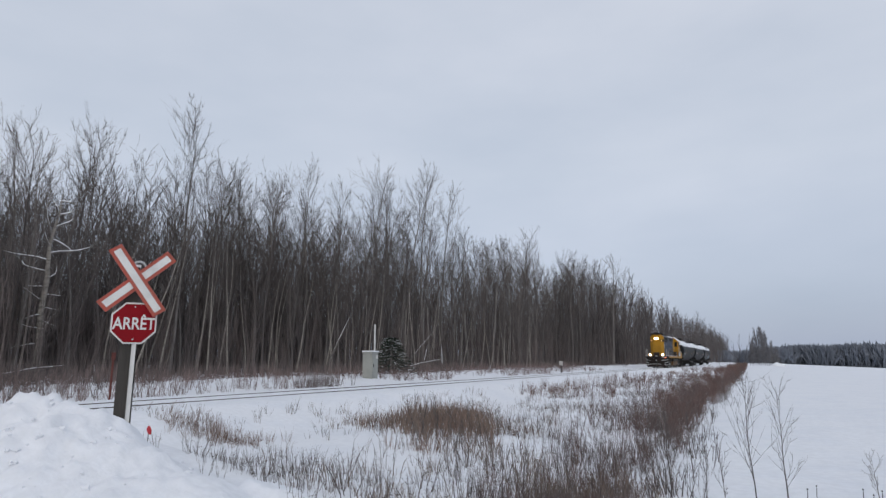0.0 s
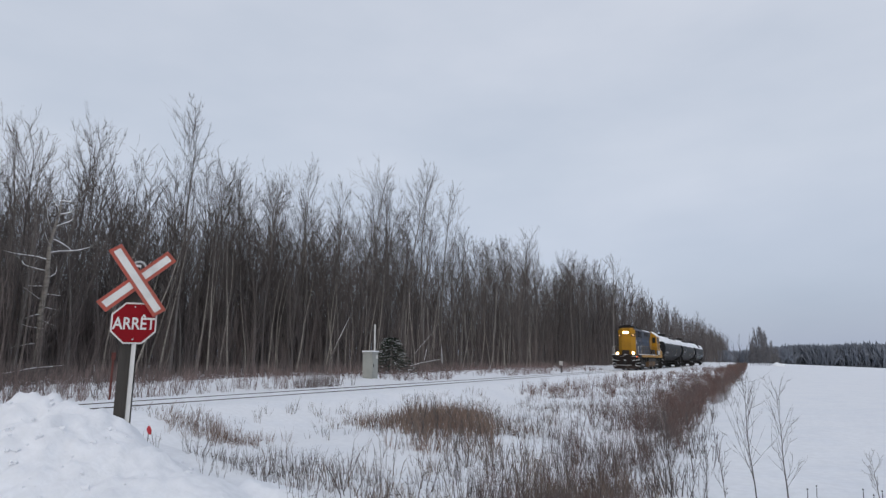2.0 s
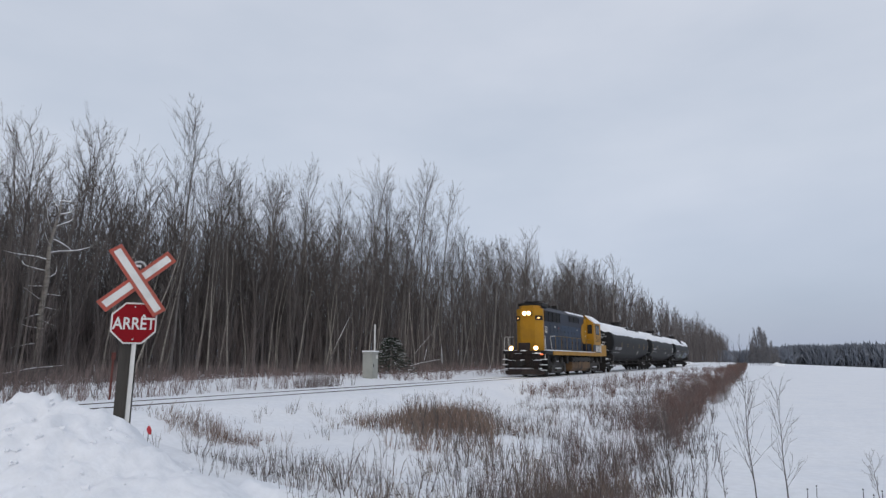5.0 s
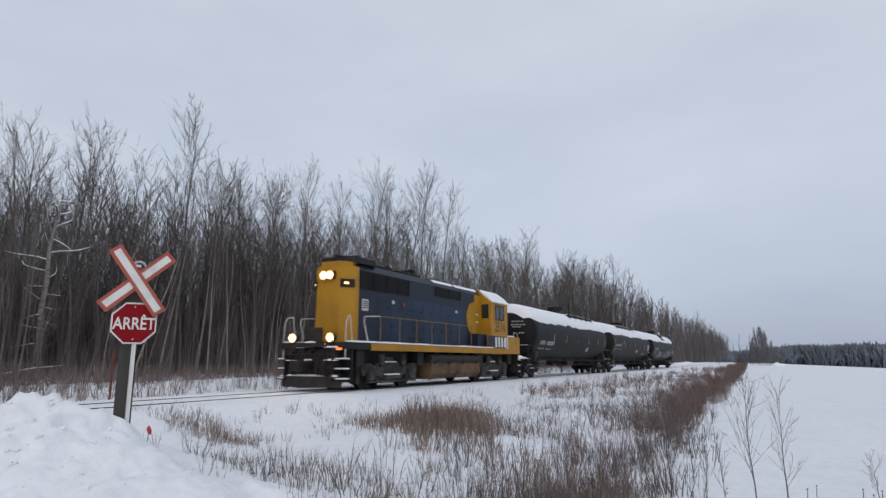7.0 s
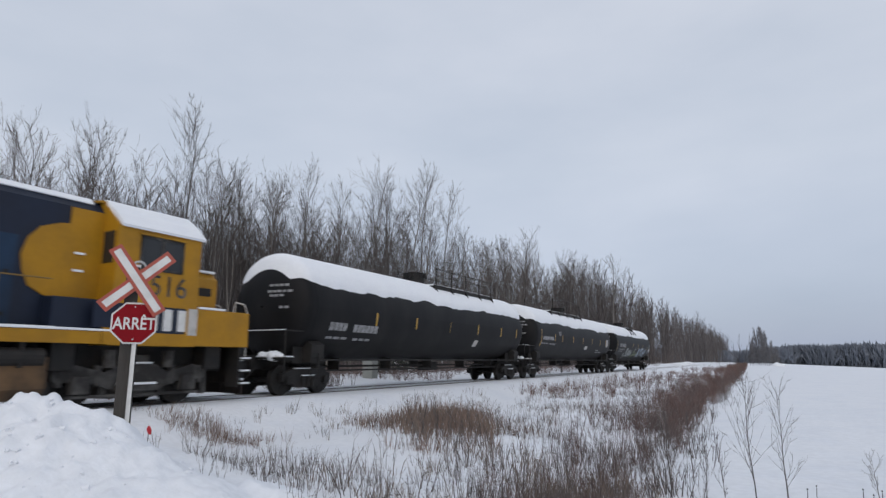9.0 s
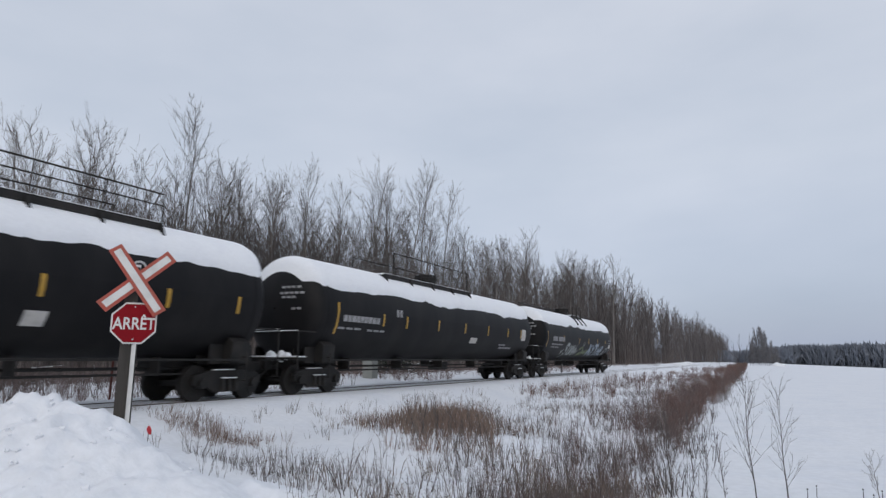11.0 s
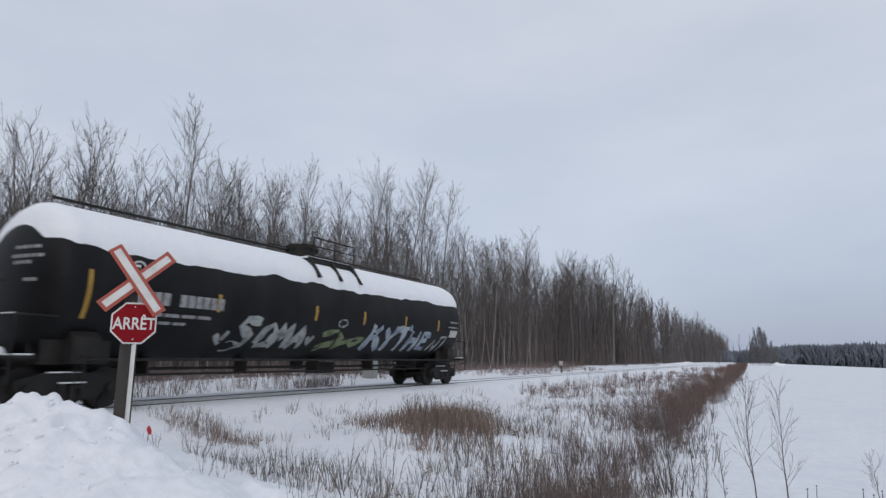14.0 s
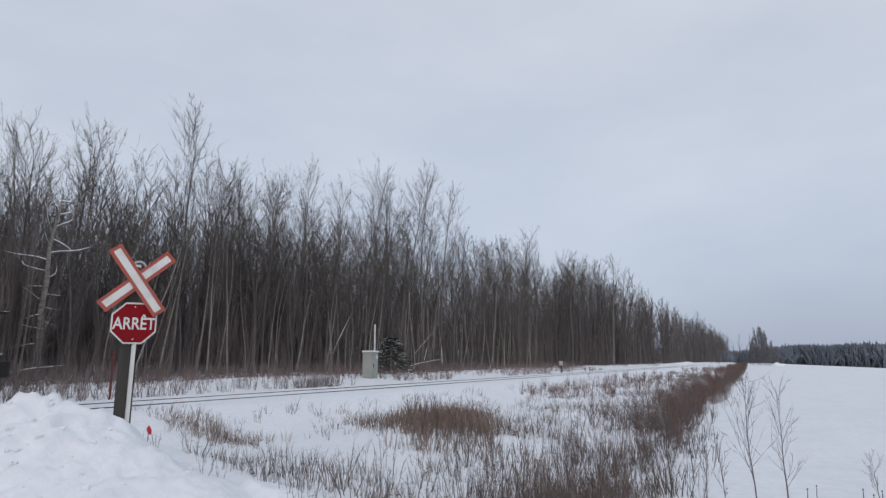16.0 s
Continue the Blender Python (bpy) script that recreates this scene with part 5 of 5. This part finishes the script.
# low spruce with snow behind the cabinet
NEEDLE = islands(material("dark_spruce_needles", (0.022, 0.035, 0.022), 0.8, tint=(0.012, 0.02, 0.014), scale=4), 0.6, 1.5)
spr = thing("spruce", "small dark spruce dusted with snow", "tree", at=pose(-21.3, 32.4, float(ground_z(-21.3, 32.4))))
rs = np.random.RandomState(5)
v, f, sv, sf, tv, tf = [], [], [], [], [], []
tube3(tv, tf, [np.array((0, 0, -0.2)), np.array((0, 0, 1.6)), np.array((0, 0, 3.1))], [0.06, 0.04, 0.01], 6)
for k in range(70):
    h = 0.35 + 2.6 * k / 70
    a = k * 2.4
    L = 1.35 * (1 - h / 3.2) + 0.1
    d = np.array((math.cos(a), math.sin(a), -0.18))
    p = np.array((0, 0, h))
    tube3(v, f, [p, p + d * L], [0.02, 0.006])
    for q in range(16):
        w = rs.uniform(0.15, 1)
        o = p + d * L * w
        e = unit(d + rs.normal(0, 0.55, 3)) * rs.uniform(0.12, 0.3)
        tube3(v, f, [o, o + e], [0.035, 0.004])
        if q % 9 == 0:
            tube3(sv, sf, [o + (0, 0, 0.03), o + d * 0.22 + (0, 0, 0.03)], [0.03, 0.006])
raw("trunk", tv, tf, BARK, spr)
raw("foliage", v, f, NEEDLE, spr)
tagged(raw("snow_load", sv, sf, CAP, spr), kind="stuff")
spr.scale = (1.35, 1.35, 0.78)

# fallen and leaning poles in the wood's edge
for k, (x, y, z0, L, az, el, r) in enumerate([(-25.0, 38.5, 0.3, 5.5, 70, 10, 0.05), (-25.2, 43.0, 0.2, 4.5, 110, 38, 0.035), (-25.3, 40.0, 0.1, 4.8, 60, 47, 0.03), (-24.6, 36.0, 0.2, 3.6, 100, 55, 0.025), (-24.4, 11.2, 0.9, 3.4, 95, 8, 0.05), (-25.5, 31.0, 0.2, 5.0, 85, 58, 0.05), (-25.5, 47, 0.2, 5.0, 120, 30, 0.05)]):
    lg = thing("fallen_tree", "thin fallen grey trunk leaning in the wood's edge", "fallen tree", "fallen trunks", at=pose(x, y, float(ground_z(x, y)) + z0 * 0.2))
    d = np.array((math.cos(radians(az)) * math.cos(radians(el)), math.sin(radians(az)) * math.cos(radians(el)), math.sin(radians(el))))
    v, f = [], []
    tube3(v, f, [np.zeros(3) - d * 0.3, d * L * 0.5 + (0, 0, 0.06), d * L], [r * 1.2, r, r * 0.5], 7)
    for q in range(5):
        o = d * L * (0.3 + 0.14 * q)
        tube3(v, f, [o, o + unit(d + np.random.RandomState(k * 9 + q).normal(0, 0.8, 3)) * 0.7], [r * 0.4, 0.004])
    raw("trunk", v, f, BARK, lg)
    v, f = [], []
    tube3(v, f, [d * L * 0.1 + (0, 0, r), d * L * 0.5 + (0, 0, r + 0.06), d * L * 0.9 + (0, 0, r * 0.7)], [r * 0.5, r * 0.6, r * 0.3], 5)
    raw("snow_line", v, f, CAP, lg)

# the pale tree with crooked snowy limbs at the wood's near corner
px, py = -26.0, 13.7
pb = thing("pale_tree", "pale-barked bare tree with crooked snowy limbs", "tree", at=pose(px, py, float(ground_z(px, py)) - 0.05))
rp = np.random.RandomState(19)
v, f, cv, cf, sv, sf = [], [], [], [], [], []
stem = [np.array(p) for p in ((0, 0, -0.3), (0.02, 0.05, 1.4), (0, -0.02, 2.8), (0.05, 0.04, 4.2), (0, 0.0, 5.6), (0.05, 0.22, 7.0), (0, 0.3, 8.2))]
tube3(v, f, stem, [0.15, 0.125, 0.11, 0.095, 0.07, 0.04, 0.01], 8)
for k in range(22):
    h = 1.5 + 6.2 * (k + rp.uniform(0, 0.6)) / 22
    o = np.array((0, float(np.interp(h, [0, 5.6, 8.2], [0, 0, 0.3])), h))
    side = 1 if k % 2 else -1
    L = (1.45 if h > 4.2 else 0.95) * rp.uniform(0.6, 1.25) * (1.0 if h < 6.6 else 0.55)
    d = unit(np.array((rp.uniform(-0.5, 0.9), side, rp.uniform(-0.25, 0.35) if h < 4 else rp.uniform(0.2, 0.8))))
    pts = [o]
    for i in range(4):
        d = unit(d + rp.normal(0, 0.22, 3))
        pts.append(pts[-1] + d * L / 4)
    r = 0.034 if h > 4.2 else 0.020
    tube3(cv, cf, pts, [r, r * 0.8, r * 0.6, r * 0.45, r * 0.2], 5)
    tube3(sv, sf, [p + (0, 0, r * 0.8) for p in pts], [r * 0.7, r * 0.75, r * 0.6, r * 0.5, r * 0.2], 4)
    for i in range(7):
        w = rp.randint(1, 4)
        e = unit(d + rp.normal(0, 0.6, 3) + (0, 0, 0.25))
        q = pts[w] + (pts[w + 1] - pts[w]) * rp.uniform()
        tube3(cv, cf, [q, q + e * L * 0.25, q + e * L * 0.45 + (0, 0, 0.06)], [0.012, 0.009, 0.003])
raw("trunk", v, f, BIRCH, pb)
raw("crown", cv, cf, BARK, pb)
tagged(raw("snow_load", sv, sf, CAP, pb), kind="stuff")


# ---- dry weeds, grass and brush ----
def tuft(seed, n, h, spread, r, curve):
    g = np.random.RandomState(seed)
    v, f = [], []
    for i in range(n):
        a, b = g.uniform(0, 6.28), g.uniform(0, spread * 0.4)
        p = np.array((math.cos(a) * b, math.sin(a) * b, -0.05))
        L = h * g.uniform(0.45, 1.1)
        t = g.uniform(0.05, 1) * curve
        d1 = unit(np.array((math.cos(a) * t, math.sin(a) * t, 1)) + g.normal(0, 0.08, 3))
        d2 = unit(d1 + (math.cos(a) * t, math.sin(a) * t, -0.15) + g.normal(0, 0.12, 3))
        tube3(v, f, [p, p + d1 * L * 0.6, p + d1 * L * 0.6 + d2 * L * 0.4], [r, r * 0.8, r * 0.25])
    return np.array(v), np.array(f)


def shrub(seed, stems, h, r, twigs, fan=0.35):
    g = np.random.RandomState(seed)
    v, f = [], []
    for i in range(stems):
        a = g.uniform(0, 6.28)
        p = np.array((math.cos(a), math.sin(a), 0)) * g.uniform(0, 0.12) - (0, 0, 0.06)
        L = h * g.uniform(0.55, 1.1)
        d = unit(np.array((math.cos(a) * fan * g.uniform(0.1, 1.2), math.sin(a) * fan * g.uniform(0.1, 1.2), 1)))
        pts = [p]
        for k in range(3):
            d = unit(d + g.normal(0, 0.10, 3) + (0, 0, 0.06))
            pts.append(pts[-1] + d * L / 3)
        tube3(v, f, pts, [r, r * 0.75, r * 0.5, r * 0.2])
        for k in range(twigs):
            w = g.uniform(0.25, 0.98) * 3
            e = min(int(w), 2)
            o = pts[e] + (pts[e + 1] - pts[e]) * (w - e)
            t = unit(pts[e + 1] - pts[e] + g.normal(0, 0.42, 3))
            tube3(v, f, [o, o + t * L * g.uniform(0.12, 0.34)], [r * 0.45, r * 0.18])
    return np.array(v), np.array(f)


STRAW = islands(material("dry_straw_grass", (0.27, 0.215, 0.175), 0.9, tint=(0.17, 0.138, 0.115), scale=1.0, amount=0.7), 0.55, 1.3)
RUSTG = islands(material("rusty_brown_grass", (0.25, 0.175, 0.14), 0.9, tint=(0.16, 0.118, 0.10), scale=1.0, amount=0.7), 0.55, 1.4)
WEED = islands(material("grey_brown_weeds", (0.14, 0.122, 0.115), 0.9, tint=(0.095, 0.082, 0.077), scale=1.0, amount=0.7), 0.45, 1.7)
BRUSH = islands(material("red_brown_brush", (0.17, 0.100, 0.084), 0.9, tint=(0.105, 0.070, 0.061), scale=0.8, amount=0.8), 0.55, 1.45)
VERGE = islands(material("reddish_verge_brush", (0.25, 0.19, 0.18), 0.95, tint=(0.14, 0.10, 0.092), scale=0.6, amount=0.8), 0.55, 1.4)
DARKB = islands(material("dark_undergrowth", (0.165, 0.138, 0.131), 0.95, tint=(0.10, 0.083, 0.079), scale=0.6, amount=0.8), 0.55, 1.4)

grass = [tuft(200 + i, 7, 0.42, 0.3, 0.0045, 0.5) for i in range(6)]
weed = [shrub(220 + i, 2 + i % 3, 0.34 + 0.05 * i, 0.0048 + 0.0005 * i, 4, 0.30 + 0.08 * (i % 3)) for i in range(6)]
brush = [shrub(240 + i, 8, 1.15, 0.007, 4, 0.45) for i in range(6)]
brush_far = [shrub(250 + i, 6, 1.15, 0.015, 2, 0.45) for i in range(4)]
under = [shrub(260 + i, 7, 1.0, 0.009, 3, 0.45) for i in range(6)]
under_far = [shrub(270 + i, 4, 1.0, 0.011, 2, 0.5) for i in range(4)]
tall_under = [shrub(280 + i, 8, 3.6, 0.013, 8, 0.22) for i in range(6)]

g = np.random.RandomState(31)
thin, dense, weeds = [], [], []
for k in range(9000):
    y = 5.0 + 55 * g.uniform() ** 1.7
    x = float(track_x(y)) + g.uniform(3.0, 12.2)
    if y < 6.9 + 0.9 * (-7.0 - x) * (x < -7.0) - 0.75 * (x + 7.0) * (x > -7.0) and y < 9.5:
        continue
    patch = 1.2 * float(waves(x, y, 0.7, 40)) + 1.2 * float(waves(x, y, 2.3, 41)) - 0.25 * float(ease(11, 7, y))
    near_ditch = float(ease(6.5, 10.5, x - float(track_x(y))))
    if patch + 0.42 * near_ditch - 0.06 * (1 - near_ditch) < g.uniform(-0.35, 1.15):
        continue
    if g.uniform() < 0.16:
        thin.append((k % 6, x, y, g.uniform(0, 6.28), g.uniform(0.5, 1.15)))
    else:
        weeds.append((k % 6, x, y, g.uniform(0, 6.28), (0.3 + 0.85 * g.uniform() ** 1.6) * (0.8 + 0.3 * near_ditch)))
for k in range(130):  # dark weeds close by, in ragged knots
    cx, cy = [(-6.3, 6.5), (-5.7, 7.3), (-6.9, 7.6), (-7.1, 6.5), (-6.6, 6.1)][k % 5]
    weeds.append((k % 6, cx + g.normal(0, 0.42), cy + g.normal(0, 0.38), g.uniform(0, 6.28), g.uniform(0.35, 0.95)))
for k in range(170):  # rusty grass between the sign and the track
    dense.append((k % 6, -10.6 + g.normal(0, 0.75), 9.2 + g.normal(0, 0.35), g.uniform(0, 6.28), g.uniform(0.45, 0.9)))
for k in range(1900):  # the ragged rusty clump in the meadow
    a, b = g.uniform(0, 6.28), math.sqrt(g.uniform()) * 1.25
    x, y = -7.5 + 2.6 * b * math.cos(a) - 0.9 * b * math.sin(a), 13.6 - 1.1 * b * math.cos(a) + 3.4 * b * math.sin(a)
    if 1.0 - b + 0.7 * float(waves(x, y, 1.6, 47)) < g.uniform(-0.1, 0.75):
        continue
    (dense if g.uniform() < 0.55 else weeds if g.uniform() < 0.6 else thin).append((k % 6, x, y, g.uniform(0, 6.28), g.uniform(0.8, 1.8) * (1.15 - 0.4 * b)))
for k in range(500):  # patches along the shoulder and by the ditch
    y = 20 + 60 * g.uniform()
    x = float(track_x(y)) + 3.6 + abs(g.normal(0, 1.0))
    if float(waves(x, y, 0.35, 43)) > 0.05:
        dense.append((k % 6, x, y, g.uniform(0, 6.28), g.uniform(0.7, 1.3)))
for k in range(130):  # pale grass at the ditch's near end
    x, y = -2.45 + g.normal(0, 0.5), 8.2 + g.normal(0, 0.7)
    thin.append((k % 6, x, y, g.uniform(0, 6.28), g.uniform(0.7, 1.3)))
for k in range(150):  # stragglers on the field's rim
    y = 8 + 30 * g.uniform() ** 1.5
    x = float(track_x(y)) + float(ditch_span(y)[1]) + abs(g.normal(0, 0.35))
    weeds.append((k % 6, x, y, g.uniform(0, 6.28), g.uniform(0.5, 1.2)))
scatter(grass, thin, "dry_grass", STRAW, "dry straw-coloured grass standing out of the snow", "grass")
scatter(grass, dense, "brown_grass", RUSTG, "thick rusty brown grass clumps in the snow", "grass")
scatter(weed, weeds, "dead_weeds", WEED, "grey-brown dead weeds standing in the snow", "weeds")

pl, pl2 = [], []
for k in range(1500):
    y = 6.6 + 62 * g.uniform() ** 1.75
    lo, hi = ditch_span(y)
    if y < 15 and g.uniform() > 0.6 + 0.4 * float(ease(8, 15, y)):
        continue
    w = g.normal(0.55, 0.30)
    w = w if w < 1 else 1.05 - abs(g.normal(0, 0.12))
    x = float(track_x(y)) + lo + (hi - lo) * w
    if float(waves(x, y, 1.1, 48)) < -0.28:
        continue
    (pl if g.uniform() < 0.22 + 0.5 * float(ease(9, 20, y)) else pl2).append((k % 6, x, y, g.uniform(0, 6.28), g.uniform(0.4, 0.9) * (0.62 + 0.38 * float(ease(8, 20, y)))))
scatter(brush, pl, "ditch_brush", BRUSH, "red-brown brush growing thick along the ditch", "bushes")
scatter(brush, pl2, "grey_brush", DARKB, "grey-brown dead brush in the ditch", "bushes")
pl = []
for k in range(800):
    y = 62 + 260 * (k / 800)
    lo, hi = ditch_span(y)
    x = float(track_x(y)) + lo + (hi - lo) * g.uniform(0, 1)
    pl.append((k % 4, x, y, g.uniform(0, 6.28), g.uniform(0.7, 1.2)))
for k in range(620):
    y = 26 + 120 * g.uniform() ** 1.2
    x = float(track_x(y)) + g.uniform(3.2, 8.5)
    if float(waves(x, y, 0.12, 44)) > 0.05 - 0.5 * float(ease(32, 60, y)):
        pl.append((k % 4, x, y, g.uniform(0, 6.28), g.uniform(0.35, 0.7)))
scatter(brush_far, pl, "far_brush", BRUSH, "red-brown brush lining the ditch far along", "bushes")

pl = []
for k in range(1450):
    y = 7 + 200 * (k / 1450) ** 1.7
    e = edge_x(y)
    x = e + 4.6 - abs(g.normal(0, 3.0))
    pl.append((k % 6 + (6 if y > 45 else 0), x, y, g.uniform(0, 6.28), g.uniform(0.6, 1.4) * (1.0 if x < e + 1 else 0.75)))
for k in range(40):  # a dark bush on the far verge
    pl.append((k % 6, -17.6 + g.normal(0, 0.5), 21.0 + g.normal(0, 0.7), g.uniform(0, 6.28), g.uniform(0.5, 0.9)))
verge = []
for k in range(2300):  # weeds on the far verge
    y = 6 + 70 * g.uniform() ** 1.4
    x = float(track_x(y)) - g.uniform(3.6, 9)
    if float(waves(x, y, 0.5, 45)) > -0.45 + 0.5 * (1 - float(ease(3.6, 6, float(track_x(y)) - x))):
        verge.append((k % 4, x, y, g.uniform(0, 6.28), g.uniform(0.4, 0.95)))
scatter(under_far, verge, "verge_brush", VERGE, "reddish dry brush in the snow beyond the track", "bushes")
scatter(under + under_far + under_far[:2], pl, "undergrowth", DARKB, "brown undergrowth at the foot of the wood", "bushes")
pl = []
for k in range(620):
    y = 7 + 210 * (k / 620) ** 1.6
    x = edge_x(y) - g.uniform(-0.8, 7.0)
    pl.append((k % 6, x, y, g.uniform(0, 6.28), g.uniform(0.7, 1.55)))
scatter(tall_under, pl, "thicket", DARKB, "dense brown thicket of young stems in the wood", "thicket")

inner = [shrub(320 + i, 6, 7.8, 0.032, 7, 0.16) for i in range(6)]
pl = []
for k in range(1050):
    y = 9 + 170 * (k / 1050) ** 2.0
    x = edge_x(y) - 2 - 24 * g.uniform() ** 0.8
    pl.append((k % 6, x, y + 0.25 * (edge_x(y) - x), g.uniform(0, 6.28), g.uniform(0.6, 1.15) * wood_height(y)))
scatter(inner, pl, "inner_thicket", WOODS, "close-grown young bare stems deep in the wood", "thicket")

# bare saplings at the field's edge
for k, (x, y, h, tw, lab) in enumerate([(-0.30, 8.2, 1.72, 15, "tall thin bare sapling at the field's edge"), (0.02, 8.3, 1.35, 9, "tall thin bare sapling at the field's edge"), (-1.22, 8.1, 1.25, 9, "dark bare sapling standing in the ditch"), (-1.6, 9.2, 1.15, 9, "dark bare sapling standing in the ditch"), (-1.1, 9.3, 1.2, 10, "dark bare sapling standing in the ditch"), (0.95, 8.9, 0.55, 3, "short bare twig sticking out of the field"), (-0.62, 8.0, 0.8, 8, "low bare bush at the field's edge"), (-0.85, 8.3, 0.7, 8, "low bare bush at the field's edge")]):
    sp = thing("sapling", lab, "sapling", "saplings at the field's edge", at=pose(x, y, float(ground_z(x, y)), 0, 3 if k == 1 else 0, 70 * k))
    tr, cr = grow(300 + k, h, 0.0085 if h > 0.9 else 0.005, 0.10, tw + 6, 0.55, 0.34, 4, 1, 0.02, 0.0022)
    raw("stem", *tr, TWIG, sp)
    raw("crown", *cr, TWIG, sp)
for k in range(5):
    x, y = 0.22 + 0.10 * k + 0.35 * (k > 1), 8.75 + 0.1 * math.sin(k * 2.0)
    sw = thing("seed_head", "dead weed with dark seed head in the field", "weed", "seed heads in the field", at=pose(x, y, float(ground_z(x, y))))
    bm = fresh()
    rod(bm, (0, 0, -0.05), (0.01, 0, 0.10 + 0.03 * (k % 3)), 0.004, n=5)
    bmesh.ops.create_icosphere(bm, subdivisions=1, radius=0.011, matrix=Matrix.Translation((0.01, 0, 0.12 + 0.03 * (k % 3))))
    part("stalk", bm, GRIME, sw)

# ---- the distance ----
# aerial haze over the far woods is painted in as a lighter, bluish base colour
HAZE_PAINT = islands(material("distant_woods_painted_haze", (0.225, 0.245, 0.285), 1.0, tint=(0.18, 0.20, 0.235), scale=0.02, amount=0.9, spec=0.1), 0.82, 1.18)
# the far clump's bark and twigs are greyed and lightened to paint in haze
HAZE_PAINT_NEAR = islands(material("grey_twigs_painted_haze", (0.23, 0.225, 0.235), 1.0, tint=(0.17, 0.165, 0.175), scale=0.3, amount=0.8, spec=0.1), 0.8, 1.2)


def dome(seed, n, thick):
    """A bare crown far off: fine upright stems under a rounded top."""
    q = np.random.RandomState(seed)
    v, f = [], []
    for i in range(n):
        a, b = q.uniform(0, 6.28), 4.2 * math.sqrt(q.uniform())
        p = np.array((math.cos(a) * b, math.sin(a) * b, 0.0))
        h = 9.0 * math.sqrt(max(0.08, 1 - (b / 4.9) ** 2)) * q.uniform(0.75, 1.05)
        z = q.uniform(-1.0, 0.55 * h)
        w = q.uniform(0.5, 1.0) * thick
        top = p + (q.normal(0, 1.3), q.normal(0, 0.8), h)
        tube3(v, f, [p * 0.7 + (0, 0, z), top - (0, 0, 0.9), top], [w * 0.7, w, 0.05], 3)
    return np.array(v), np.array(f)


domes = [dome(400 + i, 105, 0.36) for i in range(6)] + [dome(410 + i, 40, 0.7) for i in range(4)]
pl = []
for k in range(540):
    x = -160 + 640 * (k / 540)
    if k % 2 or -55 < x < 115:
        y = 420 + 0.18 * (x + 20) + g.uniform(-12, 26)
        rise = 0.95 + 0.12 * math.sin(x * 0.045) + 0.08 * math.sin(x * 0.11 + 1) + 0.40 * float(ease(-20, 60, x))
        pl.append((k % 6 if -55 < x < 115 else 6 + k % 4, x, y, g.uniform(0, 6.28), rise * g.uniform(1.08, 1.18)))
scatter(domes, pl, "distant_woods", HAZE_PAINT, "line of woods beyond the field, haze painted into its colour", "woodland")
lone = [grow(95 + i, 13.2, 0.12, 0.02, 64, 0.60, 0.18, 4, 2, 0.02, 0.06) for i in range(3)]
for k in range(18):
    dx = -4.4 + 9.6 * ((k * 7) % 18) / 17
    dy = 3.0 * math.sin(k * 2.1)
    s_ = 1.06 * (1 - (abs(dx + 1.2) / 6.8) ** 1.25) * (0.9 + 0.12 * math.sin(k * 3.7))
    x, y = -2.4 + dx, 232 + dy
    m = pose(x, y, float(ground_z(x, y)), 0, 0, k * 50)
    if k < 3:
        ob = thing("bare_tree", "bare tree in a clump far across the field", "tree", "far clump of trees")
        raw("trunk", *lone[k][0], HAZE_PAINT_NEAR, ob)
        raw("crown", *lone[k][1], HAZE_PAINT_NEAR, ob)
        lone[k] = (lone[k], ob)
    else:
        ob = copy_thing(lone[k % 3][1], m)
    ob.matrix_basis = m
    ob.scale = (max(s_, 0.7), max(s_, 0.7), s_)
for k, (x, y, w, h) in enumerate([(-20, 150, 2.4, 0.55), (-19.5, 158, 1.8, 0.6), (-20, 175, 3.0, 0.7), (1.5, 225, 2.2, 0.9)]):
    hp = thing("snow_heap", "snow-covered heap beside the track", "snow heap", "far snow heaps", at=pose(x, y, float(ground_z(x, y))))
    bm = fresh()
    bmesh.ops.create_icosphere(bm, subdivisions=3, radius=1)
    for vv in bm.verts:
        c = vv.co
        c.x, c.y, c.z = c.x * w, c.y * w * 0.6, max(c.z, -0.1) * h * (1 + 0.25 * math.sin(c.x * 5 + k) + 0.2 * math.sin(c.y * 7))
    part("heap", bm, CAP, hp, smooth=True)

motions()
